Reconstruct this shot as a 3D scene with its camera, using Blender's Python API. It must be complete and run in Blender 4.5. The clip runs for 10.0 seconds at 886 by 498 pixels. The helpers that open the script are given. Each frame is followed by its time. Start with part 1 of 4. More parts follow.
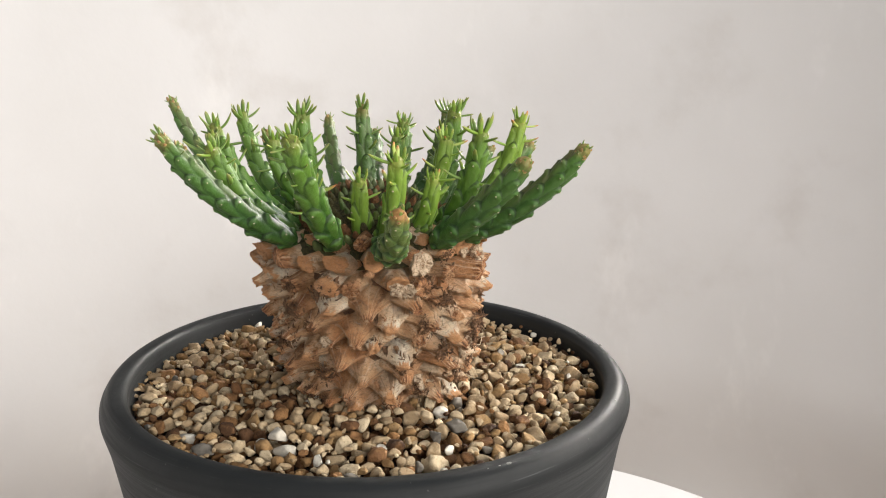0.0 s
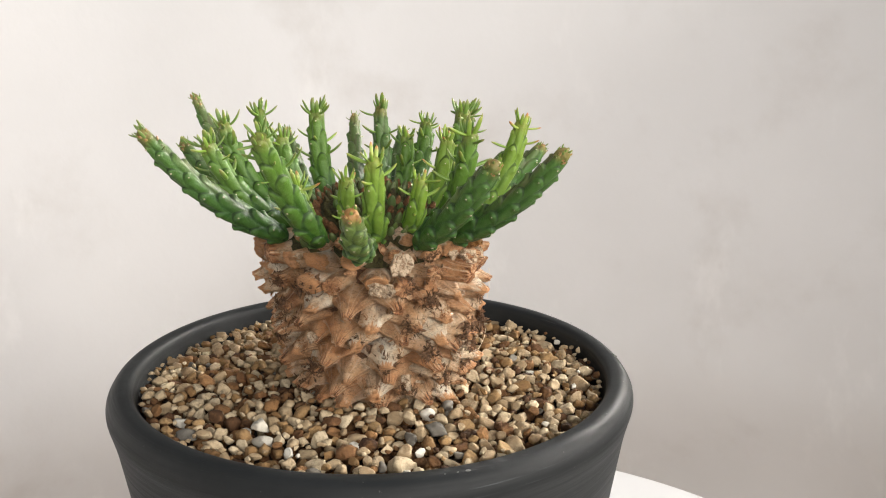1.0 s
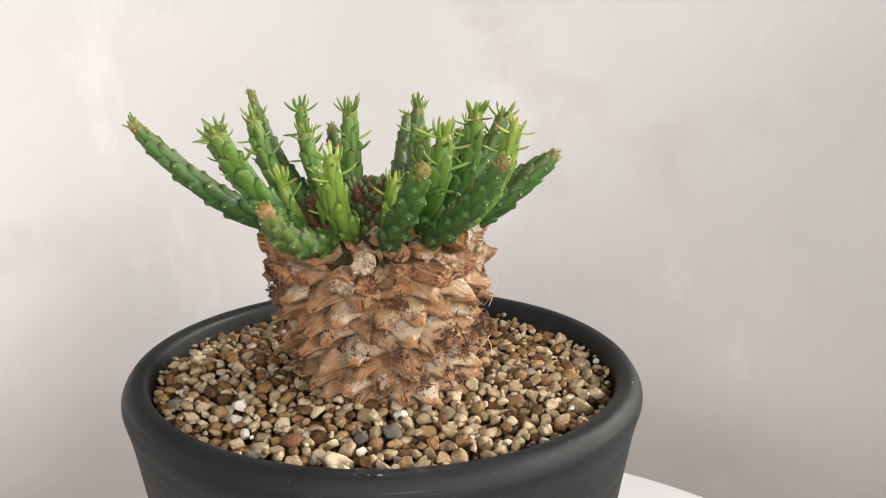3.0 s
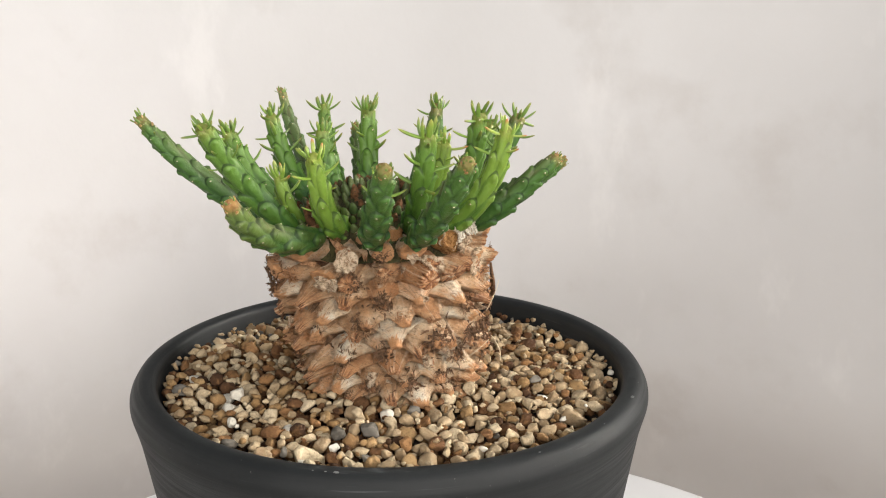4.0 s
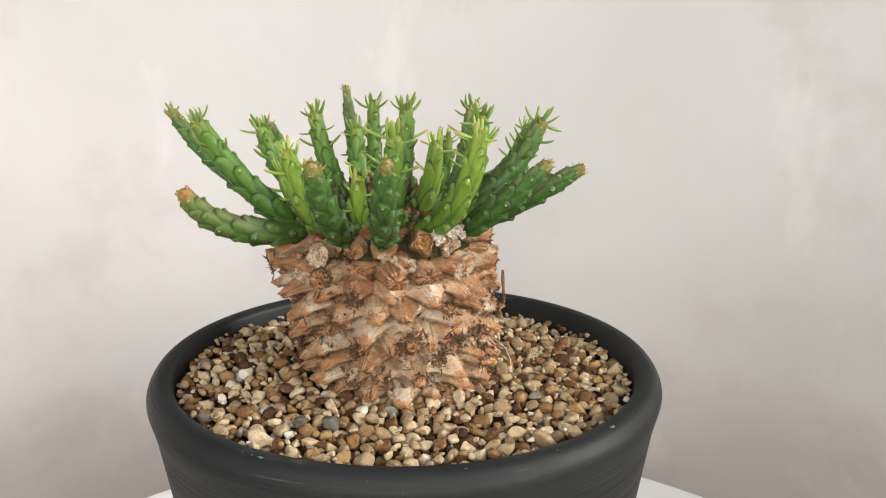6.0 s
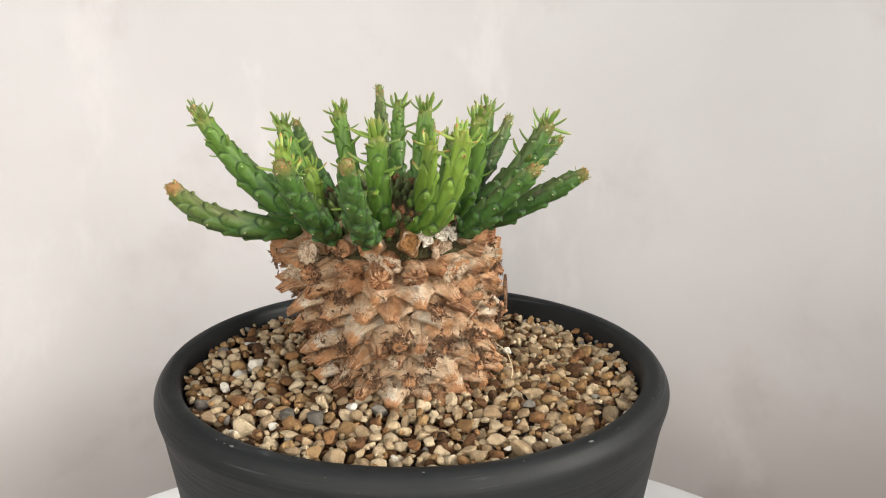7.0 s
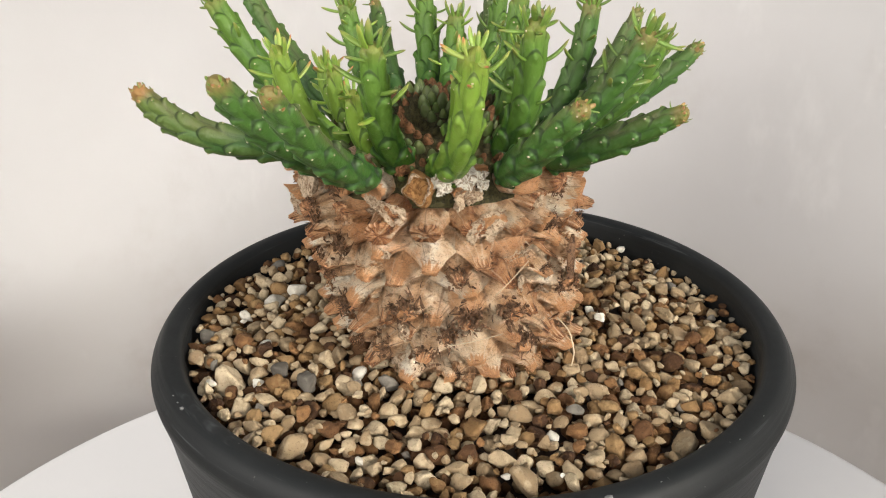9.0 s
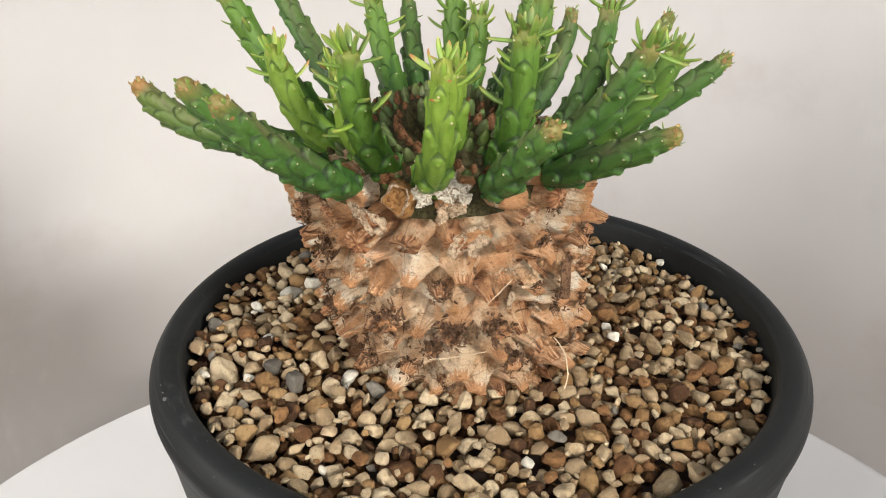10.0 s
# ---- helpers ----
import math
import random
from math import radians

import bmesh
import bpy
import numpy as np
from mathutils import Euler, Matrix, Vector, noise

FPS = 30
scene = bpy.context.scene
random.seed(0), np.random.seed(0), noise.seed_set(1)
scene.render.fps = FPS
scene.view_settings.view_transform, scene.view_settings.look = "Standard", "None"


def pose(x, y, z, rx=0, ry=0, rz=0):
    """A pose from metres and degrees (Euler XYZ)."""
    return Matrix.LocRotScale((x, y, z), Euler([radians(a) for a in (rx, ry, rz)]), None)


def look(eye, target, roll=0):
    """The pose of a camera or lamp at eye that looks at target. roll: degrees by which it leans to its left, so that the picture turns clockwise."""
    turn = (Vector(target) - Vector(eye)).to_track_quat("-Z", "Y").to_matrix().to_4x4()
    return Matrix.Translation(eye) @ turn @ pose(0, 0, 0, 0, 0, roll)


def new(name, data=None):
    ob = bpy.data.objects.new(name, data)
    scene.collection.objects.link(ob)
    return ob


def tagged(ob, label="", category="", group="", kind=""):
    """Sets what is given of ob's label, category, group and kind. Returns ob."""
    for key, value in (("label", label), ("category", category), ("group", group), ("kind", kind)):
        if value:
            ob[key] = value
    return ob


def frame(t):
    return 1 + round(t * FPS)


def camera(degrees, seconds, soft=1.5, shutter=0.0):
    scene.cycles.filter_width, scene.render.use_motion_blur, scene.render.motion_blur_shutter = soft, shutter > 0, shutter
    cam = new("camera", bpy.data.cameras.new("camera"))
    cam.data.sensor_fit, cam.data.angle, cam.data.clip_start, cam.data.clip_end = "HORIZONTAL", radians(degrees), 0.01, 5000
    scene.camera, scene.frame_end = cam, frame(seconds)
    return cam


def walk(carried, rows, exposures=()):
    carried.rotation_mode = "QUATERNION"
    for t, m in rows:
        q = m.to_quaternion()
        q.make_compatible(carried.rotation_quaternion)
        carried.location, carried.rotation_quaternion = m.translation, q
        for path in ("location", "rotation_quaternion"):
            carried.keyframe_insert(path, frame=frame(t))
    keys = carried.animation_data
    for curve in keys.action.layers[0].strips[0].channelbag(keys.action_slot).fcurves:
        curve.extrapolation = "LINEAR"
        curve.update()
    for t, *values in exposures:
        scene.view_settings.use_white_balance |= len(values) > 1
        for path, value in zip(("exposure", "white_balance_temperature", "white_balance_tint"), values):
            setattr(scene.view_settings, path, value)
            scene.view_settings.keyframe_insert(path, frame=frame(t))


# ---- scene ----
# A round white stool stands before a curved plaster wall; metres, z = 0 is the stool's top and its centre the origin.
cam = camera(51.98, 10.0, soft=1.1)
SPIN = 9.2894
EYE = pose(0.0002, -0.2533, 0.2208, 90 - 13.90, 0, -2.43) @ pose(0, 0, 0, 0, 0, -0.26)
ROWS = [
    (7.5, 0.2228, -0.0834, 0.2238, 67.67, -14.39, -0.15),
    (7.75, 0.2163, -0.0740, 0.2270, 70.25, -15.20, 0.0),
    (8.0, 0.2092, -0.0645, 0.2296, 73.10, -16.40, 0.05),
    (8.2, 0.2010, -0.0547, 0.2280, 75.42, -18.24, 0.0),
    (8.5, 0.1928, -0.0420, 0.2245, 78.11, -21.90, -0.15),
    (8.75, 0.1896, -0.0337, 0.2258, 80.25, -23.35, -0.15),
    (9.0, 0.1888, -0.0251, 0.2270, 82.66, -23.85, -0.20),
    (9.5, 0.1862, -0.0100, 0.2275, 87.27, -24.78, -0.26),
    (10.0, 0.1816, 0.0052, 0.2318, 91.76, -25.57, -0.30),
]
PATH = [(0.5 * k, pose(0, 0, 0, 0, 0, SPIN * 0.5 * k - 0.07) @ EYE) for k in range(15)]
PATH += [(t, pose(x, y, z, 90 + pitch, 0, yaw) @ pose(0, 0, 0, 0, 0, roll)) for t, x, y, z, yaw, pitch, roll in ROWS]
walk(cam, PATH, exposures=[(0.0, -0.29), (2.5, -0.43), (5.0, -0.56), (7.2, -0.68), (8.6, -0.71), (10.0, -0.70)])

# ---- light: lamps added as unseen windows and a skylight of a closed room ----
POT = Vector((-0.0111, 0.0075, 0.0))      # the pot's axis
PLANT = Vector((-0.0090, 0.0020, 0.0))    # the trunk's axis
RIM_Z = 0.1210
FLOOR_Z, CEIL_Z = -0.46, 1.26

world = bpy.data.worlds.new("daylight")
scene.world = world
world.use_nodes = True
sky = world.node_tree.nodes.new("ShaderNodeTexSky")
sky.sky_type, sky.sun_disc = "NISHITA", False
sky.sun_elevation, sky.sun_rotation = radians(37), radians(80)
world.node_tree.nodes["Background"].inputs["Strength"].default_value = 0.12
world.node_tree.links.new(sky.outputs[0], world.node_tree.nodes["Background"].inputs["Color"])


def added_lamp(name, matrix, width, height, watts, color, spread=180):
    """A lamp added at a window opening; narrow spread keeps it off the wall."""
    data = bpy.data.lights.new(name, "AREA")
    data.shape, data.size, data.size_y, data.energy, data.color = "RECTANGLE", width, height, watts, color
    data.spread = radians(spread)
    ob = new(name, data)
    ob.matrix_world = matrix
    return ob


# unseen sources, placed by hand to light plant and wall along the whole path
added_lamp("east_added_lamp", look((0.84, -0.64, 0.52), (0.0, 0.0, 0.14)), 0.26, 0.26, 10.5, (1.0, 0.945, 0.875))
added_lamp("east_added_lamp", look((0.84, 0.02, 0.44), (0.0, 0.0, 0.14)), 0.24, 0.24, 7.0, (1.0, 0.945, 0.875))
added_lamp("east_added_lamp", look((0.84, 0.90, 0.66), (0.04, 0.06, 0.10)), 0.24, 0.24, 2.4, (1.0, 0.945, 0.875), 44)
added_lamp("south_added_lamp", look((0.40, -1.28, 0.56), (0.0, 0.0, 0.10)), 0.80, 0.44, 16.5, (1.0, 0.955, 0.915))
added_lamp("ceiling_added_lamp", look((0.0, -0.05, 1.25), (0.0, -0.049, 0.0)), 1.56, 1.56, 4.5, (1.0, 0.985, 0.965))

# ---- materials ----


class Mat:
    """A node material with short calls."""

    def __init__(self, name, rough=0.6, metal=0.0, spec=0.5):
        self.m = bpy.data.materials.new(name)
        self.m.use_nodes = True
        self.n, self.l = self.m.node_tree.nodes, self.m.node_tree.links
        self.b = self.n["Principled BSDF"]
        self.b.inputs["Roughness"].default_value = rough
        self.b.inputs["Metallic"].default_value = metal
        self.b.inputs["Specular IOR Level"].default_value = spec
        self.coord = self.n.new("ShaderNodeNewGeometry").outputs["Position"]

    def set(self, socket, value):
        if hasattr(value, "links"):
            self.l.new(value, socket)
        else:
            socket.default_value = value

    def noise(self, scale, detail=4.0, rough=0.6, stretch=None, distort=0.0, coord=None):
        n = self.n.new("ShaderNodeTexNoise")
        n.inputs["Scale"].default_value, n.inputs["Detail"].default_value = scale, detail
        n.inputs["Roughness"].default_value, n.inputs["Distortion"].default_value = rough, distort
        src = coord or self.coord
        if stretch:
            mp = self.n.new("ShaderNodeMapping")
            mp.inputs["Scale"].default_value = stretch
            self.l.new(src, mp.inputs["Vector"])
            src = mp.outputs["Vector"]
        self.l.new(src, n.inputs["Vector"])
        return n.outputs["Fac"]

    def voronoi(self, scale, feature="F1"):
        n = self.n.new("ShaderNodeTexVoronoi")
        n.feature = feature
        n.inputs["Scale"].default_value = scale
        self.l.new(self.coord, n.inputs["Vector"])
        return n.outputs["Distance"]

    def attr(self, name):
        n = self.n.new("ShaderNodeAttribute")
        n.attribute_name = name
        return n.outputs["Fac"]

    def ramp(self, fac, *stops):
        n = self.n.new("ShaderNodeValToRGB")
        e = n.color_ramp.elements
        while len(e) < len(stops):
            e.new(0.5)
        for el, (pos, col) in zip(e, stops):
            el.position = pos
            el.color = (*col, 1) if len(col) == 3 else col
        self.l.new(fac, n.inputs["Fac"])
        return n.outputs["Color"]

    def map(self, fac, a, b, c=0.0, d=1.0):
        n = self.n.new("ShaderNodeMapRange")
        n.interpolation_type = "SMOOTHSTEP"
        for k, v in enumerate((a, b, c, d)):
            n.inputs[k + 1].default_value = v
        self.l.new(fac, n.inputs[0])
        return n.outputs[0]

    def math(self, op, a, b=0.0):
        n = self.n.new("ShaderNodeMath")
        n.operation = op
        self.set(n.inputs[0], a)
        self.set(n.inputs[1], b)
        return n.outputs[0]

    def mix(self, fac, a, b, how="MIX"):
        n = self.n.new("ShaderNodeMix")
        n.data_type, n.blend_type = "RGBA", how
        self.set(n.inputs[0], fac)
        self.set(n.inputs[6], a if hasattr(a, "links") else (*a, 1))
        self.set(n.inputs[7], b if hasattr(b, "links") else (*b, 1))
        return n.outputs[2]

    def color(self, c):
        self.set(self.b.inputs["Base Color"], c)
        return self

    def rough(self, r):
        self.set(self.b.inputs["Roughness"], r)
        return self

    def bump(self, height, metres, strength=1.0):
        n = self.n.new("ShaderNodeBump")
        n.inputs["Distance"].default_value, n.inputs["Strength"].default_value = metres, strength
        self.l.new(height, n.inputs["Height"])
        if self.b.inputs["Normal"].links:
            self.l.new(self.b.inputs["Normal"].links[0].from_socket, n.inputs["Normal"])
        self.l.new(n.outputs[0], self.b.inputs["Normal"])
        return self

    def subsurface(self, weight, radius, scale):
        self.b.inputs["Subsurface Weight"].default_value = weight
        self.b.inputs["Subsurface Radius"].default_value = radius
        self.b.inputs["Subsurface Scale"].default_value = scale
        return self

    def vary(self):
        """A number from 0 to 1 that differs from piece to piece."""
        o = self.n.new("ShaderNodeObjectInfo").outputs["Random"]
        g = self.n.new("ShaderNodeNewGeometry").outputs["Random Per Island"]
        return self.math("FRACT", self.math("ADD", o, g))


def plaster():
    k = Mat("wall_plaster", 0.9, spec=0.2)
    c = k.ramp(k.noise(5.0, 5, 0.55), (0.3, (0.590, 0.580, 0.572)), (0.7, (0.645, 0.637, 0.634)))
    blot = k.map(k.noise(9.0, 6, 0.6), 0.52, 0.74)
    c = k.mix(k.math("MULTIPLY", blot, 0.45), c, (0.48, 0.45, 0.425))
    c = k.mix(k.map(k.noise(14.0, 5, 0.65, (1, 1, 0.5)), 0.56, 0.72, 0.0, 0.55), c, (0.71, 0.70, 0.69))
    k.color(c).bump(k.noise(40, 4), 0.0006, 0.5)
    return k.m


def white_top():
    k = Mat("white_lacquer", 0.38)
    k.color(k.ramp(k.noise(9, 4), (0.3, (0.86, 0.845, 0.825)), (0.7, (0.90, 0.885, 0.865))))
    k.rough(k.map(k.noise(60, 3), 0.3, 0.7, 0.32, 0.46)).bump(k.noise(300, 3), 0.00008, 0.4)
    return k.m


def plain(name, color, rough):
    k = Mat(name, rough)
    k.color(k.ramp(k.noise(6, 4), (0.3, tuple(v * 0.92 for v in color)), (0.7, color))).bump(k.noise(60, 3), 0.0005, 0.3)
    return k.m


def charcoal_glaze():
    k = Mat("charcoal_ceramic", 0.5, spec=0.2)
    streak = k.noise(60, 5, 0.7, (0.35, 0.35, 14.0), 0.4)
    c = k.ramp(k.noise(22, 5, 0.65), (0.3, (0.0115, 0.0128, 0.0132)), (0.72, (0.019, 0.0208, 0.0212)))
    scrape = k.math("MULTIPLY", k.map(streak, 0.60, 0.78), k.attr("lip"))
    c = k.mix(k.math("MULTIPLY", scrape, 0.6), c, (0.13, 0.135, 0.14))
    speck = k.map(k.noise(900, 2, 0.4), 0.74, 0.80)
    c = k.mix(k.math("MULTIPLY", speck, 0.25), c, (0.20, 0.19, 0.18))
    k.color(c).rough(k.map(streak, 0.3, 0.75, 0.46, 0.66))
    k.bump(streak, 0.00025, 0.35).bump(k.noise(450, 3), 0.0001, 0.4)
    return k.m


def gravel(name, dark, mid, light, pore=0.5, rough=0.85):
    k = Mat(name, rough, spec=0.3)
    c = k.ramp(k.vary(), (0.0, dark), (0.5, mid), (1.0, light))
    grain, pits = k.noise(700, 5, 0.65), k.noise(2200, 4, 0.7)
    c = k.mix(k.map(grain, 0.45, 0.68, 0.0, 0.55), c, tuple(x * 0.6 for x in mid))
    c = k.mix(k.map(k.noise(300, 3, 0.6), 0.50, 0.70, 0.0, 0.45), c, tuple(min(1, x * 1.2) for x in light))
    c = k.mix(k.map(pits, 0.30, 0.44, 0.75 * pore, 0.0), c, tuple(x * 0.35 for x in dark))
    k.color(c).bump(grain, 0.0006, 0.8 * pore).bump(pits, 0.0004, 1.0 * pore)
    return k.m


def arm_skin(name, old, fresh, tip):
    """Green succulent skin: dark lines round the tubercles, a fresher end, a tinted tip, a brown flush on top."""
    k = Mat(name, 0.45, spec=0.34)
    along, seam = k.attr("along"), k.attr("seam")
    c = k.mix(k.map(k.noise(180, 4, 0.6), 0.35, 0.7, 0.0, 0.8), old, tuple(x * 1.4 for x in old))
    c = k.mix(k.map(k.math("ADD", along, k.math("MULTIPLY", k.noise(90, 2), 0.3)), 0.45, 1.10), c, fresh)
    c = k.mix(k.math("MULTIPLY", k.attr("flush"), k.map(k.noise(120, 4), 0.3, 0.6, 0.3, 0.75)), c, (0.17, 0.125, 0.075))
    c = k.mix(k.map(seam, 0.70, 1.0, 0.0, 0.40), c, tuple(min(1, x * 1.25) for x in fresh))
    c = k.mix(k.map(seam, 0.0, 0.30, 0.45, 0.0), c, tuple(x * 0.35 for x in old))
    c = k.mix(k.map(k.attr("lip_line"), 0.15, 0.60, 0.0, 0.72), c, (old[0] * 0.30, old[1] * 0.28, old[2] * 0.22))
    c = k.mix(k.map(k.math("ADD", along, k.math("MULTIPLY", k.noise(200, 3), 0.14)), 0.96, 1.07, 0.0, 0.60), c, tip)
    c = k.mix(k.map(k.noise(800, 4, 0.6), 0.62, 0.78, 0.0, 0.22), c, (0.18, 0.29, 0.10))
    k.color(c).rough(k.math("ADD", k.map(k.noise(260, 4), 0.3, 0.7, 0.34, 0.54), k.math("MULTIPLY", k.attr("lip_line"), 0.35)))
    k.bump(k.noise(480, 5, 0.65), 0.0006, 0.8)
    k.subsurface(0.12, (0.3, 0.6, 0.12), 0.0015)
    return k.m


def leaf_skin(name, a, b):
    k = Mat(name, 0.4)
    k.color(k.mix(k.map(k.attr("along"), 0.55, 1.0), k.mix(k.vary(), a, tuple(x * 1.3 for x in a)), b))
    k.bump(k.noise(900, 3), 0.0001, 0.4).subsurface(0.15, (0.4, 0.6, 0.1), 0.001)
    return k.m


def bark():
    """Dry tan and cream leaf bases with fine drawn-out fibres and rusty, frayed noses; tone differs from scale to scale."""
    k = Mat("scaly_bark", 0.68, spec=0.3)
    fibre = k.noise(520, 6, 0.72, (1.0, 1.0, 2.2), 2.2)
    shred = k.noise(1300, 4, 0.7, (1.0, 1.0, 1.5), 2.0)
    fine = k.noise(1600, 5, 0.7)
    stripe = k.attr("ray")
    tone = k.math("ADD", k.math("ADD", k.math("MULTIPLY", k.vary(), 0.55), 0.32), k.math("MULTIPLY", k.math("SUBTRACT", k.noise(170, 5, 0.6), 0.5), 1.5))
    c = k.ramp(tone, (0.10, (0.24, 0.095, 0.040)), (0.34, (0.51, 0.265, 0.125)), (0.58, (0.68, 0.430, 0.240)), (0.80, (0.81, 0.62, 0.415)), (1.0, (0.88, 0.78, 0.62)))
    c = k.mix(k.map(k.noise(75, 3, 0.5), 0.50, 0.66, 0.0, 0.55), c, (0.66, 0.300, 0.120))
    c = k.mix(k.map(k.noise(240, 5, 0.65, (1.0, 1.0, 1.8), 1.0), 0.53, 0.66, 0.0, 0.50), c, (0.25, 0.125, 0.065))
    c = k.mix(k.map(stripe, 0.62, 0.92, 0.0, 0.45), c, (0.82, 0.66, 0.47))
    c = k.mix(k.map(stripe, 0.08, 0.34, 0.55, 0.0), c, (0.22, 0.095, 0.045))
    rust = k.ramp(k.math("ADD", k.math("MULTIPLY", stripe, 0.6), k.math("MULTIPLY", fine, 0.5)), (0.34, (0.075, 0.032, 0.016)), (0.48, (0.34, 0.130, 0.052)), (0.62, (0.65, 0.335, 0.155)), (0.82, (0.86, 0.65, 0.43)))
    c = k.mix(k.map(k.math("ADD", k.attr("point"), k.math("MULTIPLY", k.math("SUBTRACT", k.noise(260, 4), 0.5), 0.8)), 0.24, 0.66, 0.0, 0.90), c, k.mix(k.map(k.vary(), 0.40, 0.70), rust, (0.64, 0.315, 0.135)))
    c = k.mix(k.map(fibre, 0.36, 0.45, 0.40, 0.0), c, (0.24, 0.105, 0.050))
    c = k.mix(k.map(shred, 0.35, 0.41, 0.55, 0.0), c, (0.13, 0.056, 0.028))
    c = k.mix(k.map(k.noise(420, 4, 0.7, None, 1.0), 0.65, 0.75, 0.0, 0.60), c, (0.80, 0.70, 0.54))
    # the core under the scales is coloured dark, for shade in the crevices
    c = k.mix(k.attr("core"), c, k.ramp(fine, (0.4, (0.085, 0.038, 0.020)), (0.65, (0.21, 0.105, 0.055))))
    c = k.mix(1.0, c, k.ramp(k.noise(480, 6, 0.75, (1.0, 1.0, 3.0), 1.6), (0.33, (0.46, 0.33, 0.25)), (0.44, (1.0, 1.0, 1.0)), (0.70, (1.12, 1.14, 1.16))), "MULTIPLY")
    k.color(c).rough(k.map(fine, 0.3, 0.7, 0.42, 0.8)).bump(fibre, 0.0014, 1.0).bump(shred, 0.0008, 1.0).bump(fine, 0.0002, 1.0)
    return k.m


def crust(name, a, b, holes=0.5):
    k = Mat(name, 0.85, spec=0.25)
    c = k.ramp(k.noise(620, 5, 0.7, None, 1.5), (0.39, a), (0.53, b))
    c = k.mix(k.map(k.noise(1300, 3, 0.6), 0.36, 0.46, holes, 0.0), c, tuple(x * 0.4 for x in a))
    k.color(c).bump(k.noise(620, 5, 0.7, None, 1.5), 0.0014, 1.0).bump(k.noise(1600, 5, 0.7), 0.0006, 1.0)
    return k.m


PLASTER, WHITE, CHARCOAL = plaster(), white_top(), charcoal_glaze()
# the room paint is dark grey, so unseen walls bounce little light
ROOM_GREY, ROOM_FLOOR = plain("room_paint", (0.22, 0.21, 0.20), 0.9), plain("floor_boards", (0.30, 0.22, 0.15), 0.6)
CHIP = plain("bare_clay_chip", (0.17, 0.17, 0.165), 0.8)
SOIL = plain("dark_soil", (0.035, 0.022, 0.015), 0.95)
CREAM = gravel("cream_pumice", (0.24, 0.163, 0.088), (0.372, 0.276, 0.162), (0.52, 0.425, 0.283), 0.8)
BROWN = gravel("brown_baked_clay", (0.042, 0.019, 0.008), (0.138, 0.065, 0.025), (0.285, 0.150, 0.060), 1.0)
OCHRE = gravel("ochre_clay", (0.155, 0.082, 0.031), (0.235, 0.138, 0.056), (0.330, 0.215, 0.100), 0.8)
SLATE = gravel("grey_stone", (0.060, 0.052, 0.042), (0.110, 0.098, 0.080), (0.190, 0.172, 0.142), 0.3, 0.75)
CHALK = gravel("pale_stone", (0.50, 0.465, 0.385), (0.60, 0.565, 0.48), (0.70, 0.67, 0.58), 0.4, 0.8)
GREEN_OLD = arm_skin("mature_green_skin", (0.026, 0.072, 0.016), (0.054, 0.124, 0.022), (0.282, 0.176, 0.062))
GREEN_MID = arm_skin("fresh_green_skin", (0.027, 0.080, 0.013), (0.084, 0.165, 0.022), (0.21, 0.19, 0.045))
GREEN_NEW = arm_skin("young_green_skin", (0.058, 0.130, 0.019), (0.150, 0.240, 0.031), (0.25, 0.25, 0.05))
SUNBURNT = arm_skin("sunburnt_green_skin", (0.030, 0.080, 0.017), (0.085, 0.130, 0.028), (0.42, 0.165, 0.062))
LEAF_GREEN = leaf_skin("green_leaf", (0.110, 0.185, 0.033), (0.215, 0.220, 0.055))
LEAF_LIME = leaf_skin("lime_leaf", (0.165, 0.260, 0.038), (0.285, 0.300, 0.065))
LEAF_RED = leaf_skin("red_tipped_leaf", (0.28, 0.36, 0.08), (0.48, 0.17, 0.07))
LEAF_TAN = leaf_skin("dry_tan_leaf", (0.30, 0.22, 0.08), (0.28, 0.12, 0.05))
SCAR = plain("leaf_scar_cork", (0.54, 0.47, 0.33), 0.35)
# near-black brown: the shade between the arms is put into the colour
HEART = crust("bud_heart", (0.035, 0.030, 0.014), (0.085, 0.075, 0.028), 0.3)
BARK = bark()
STUB = crust("dry_stub_fibre", (0.070, 0.038, 0.022), (0.28, 0.155, 0.085))
PALE_CRUST = crust("pale_dry_crust", (0.30, 0.175, 0.095), (0.68, 0.53, 0.37), 0.6)
RESIN = crust("white_resin", (0.30, 0.22, 0.14), (0.74, 0.69, 0.58), 0.6)
CUT_FACE = crust("cut_face", (0.20, 0.085, 0.026), (0.46, 0.24, 0.085), 0.4)
KNOB = crust("rusty_knob", (0.32, 0.125, 0.05), (0.68, 0.40, 0.215), 0.5)
DRY_FIBRE = plain("dry_fibre", (0.62, 0.50, 0.34), 0.7)
RUST = crust("rusty_bud", (0.095, 0.055, 0.024), (0.27, 0.125, 0.055), 0.2)

# ---- mesh helpers ----


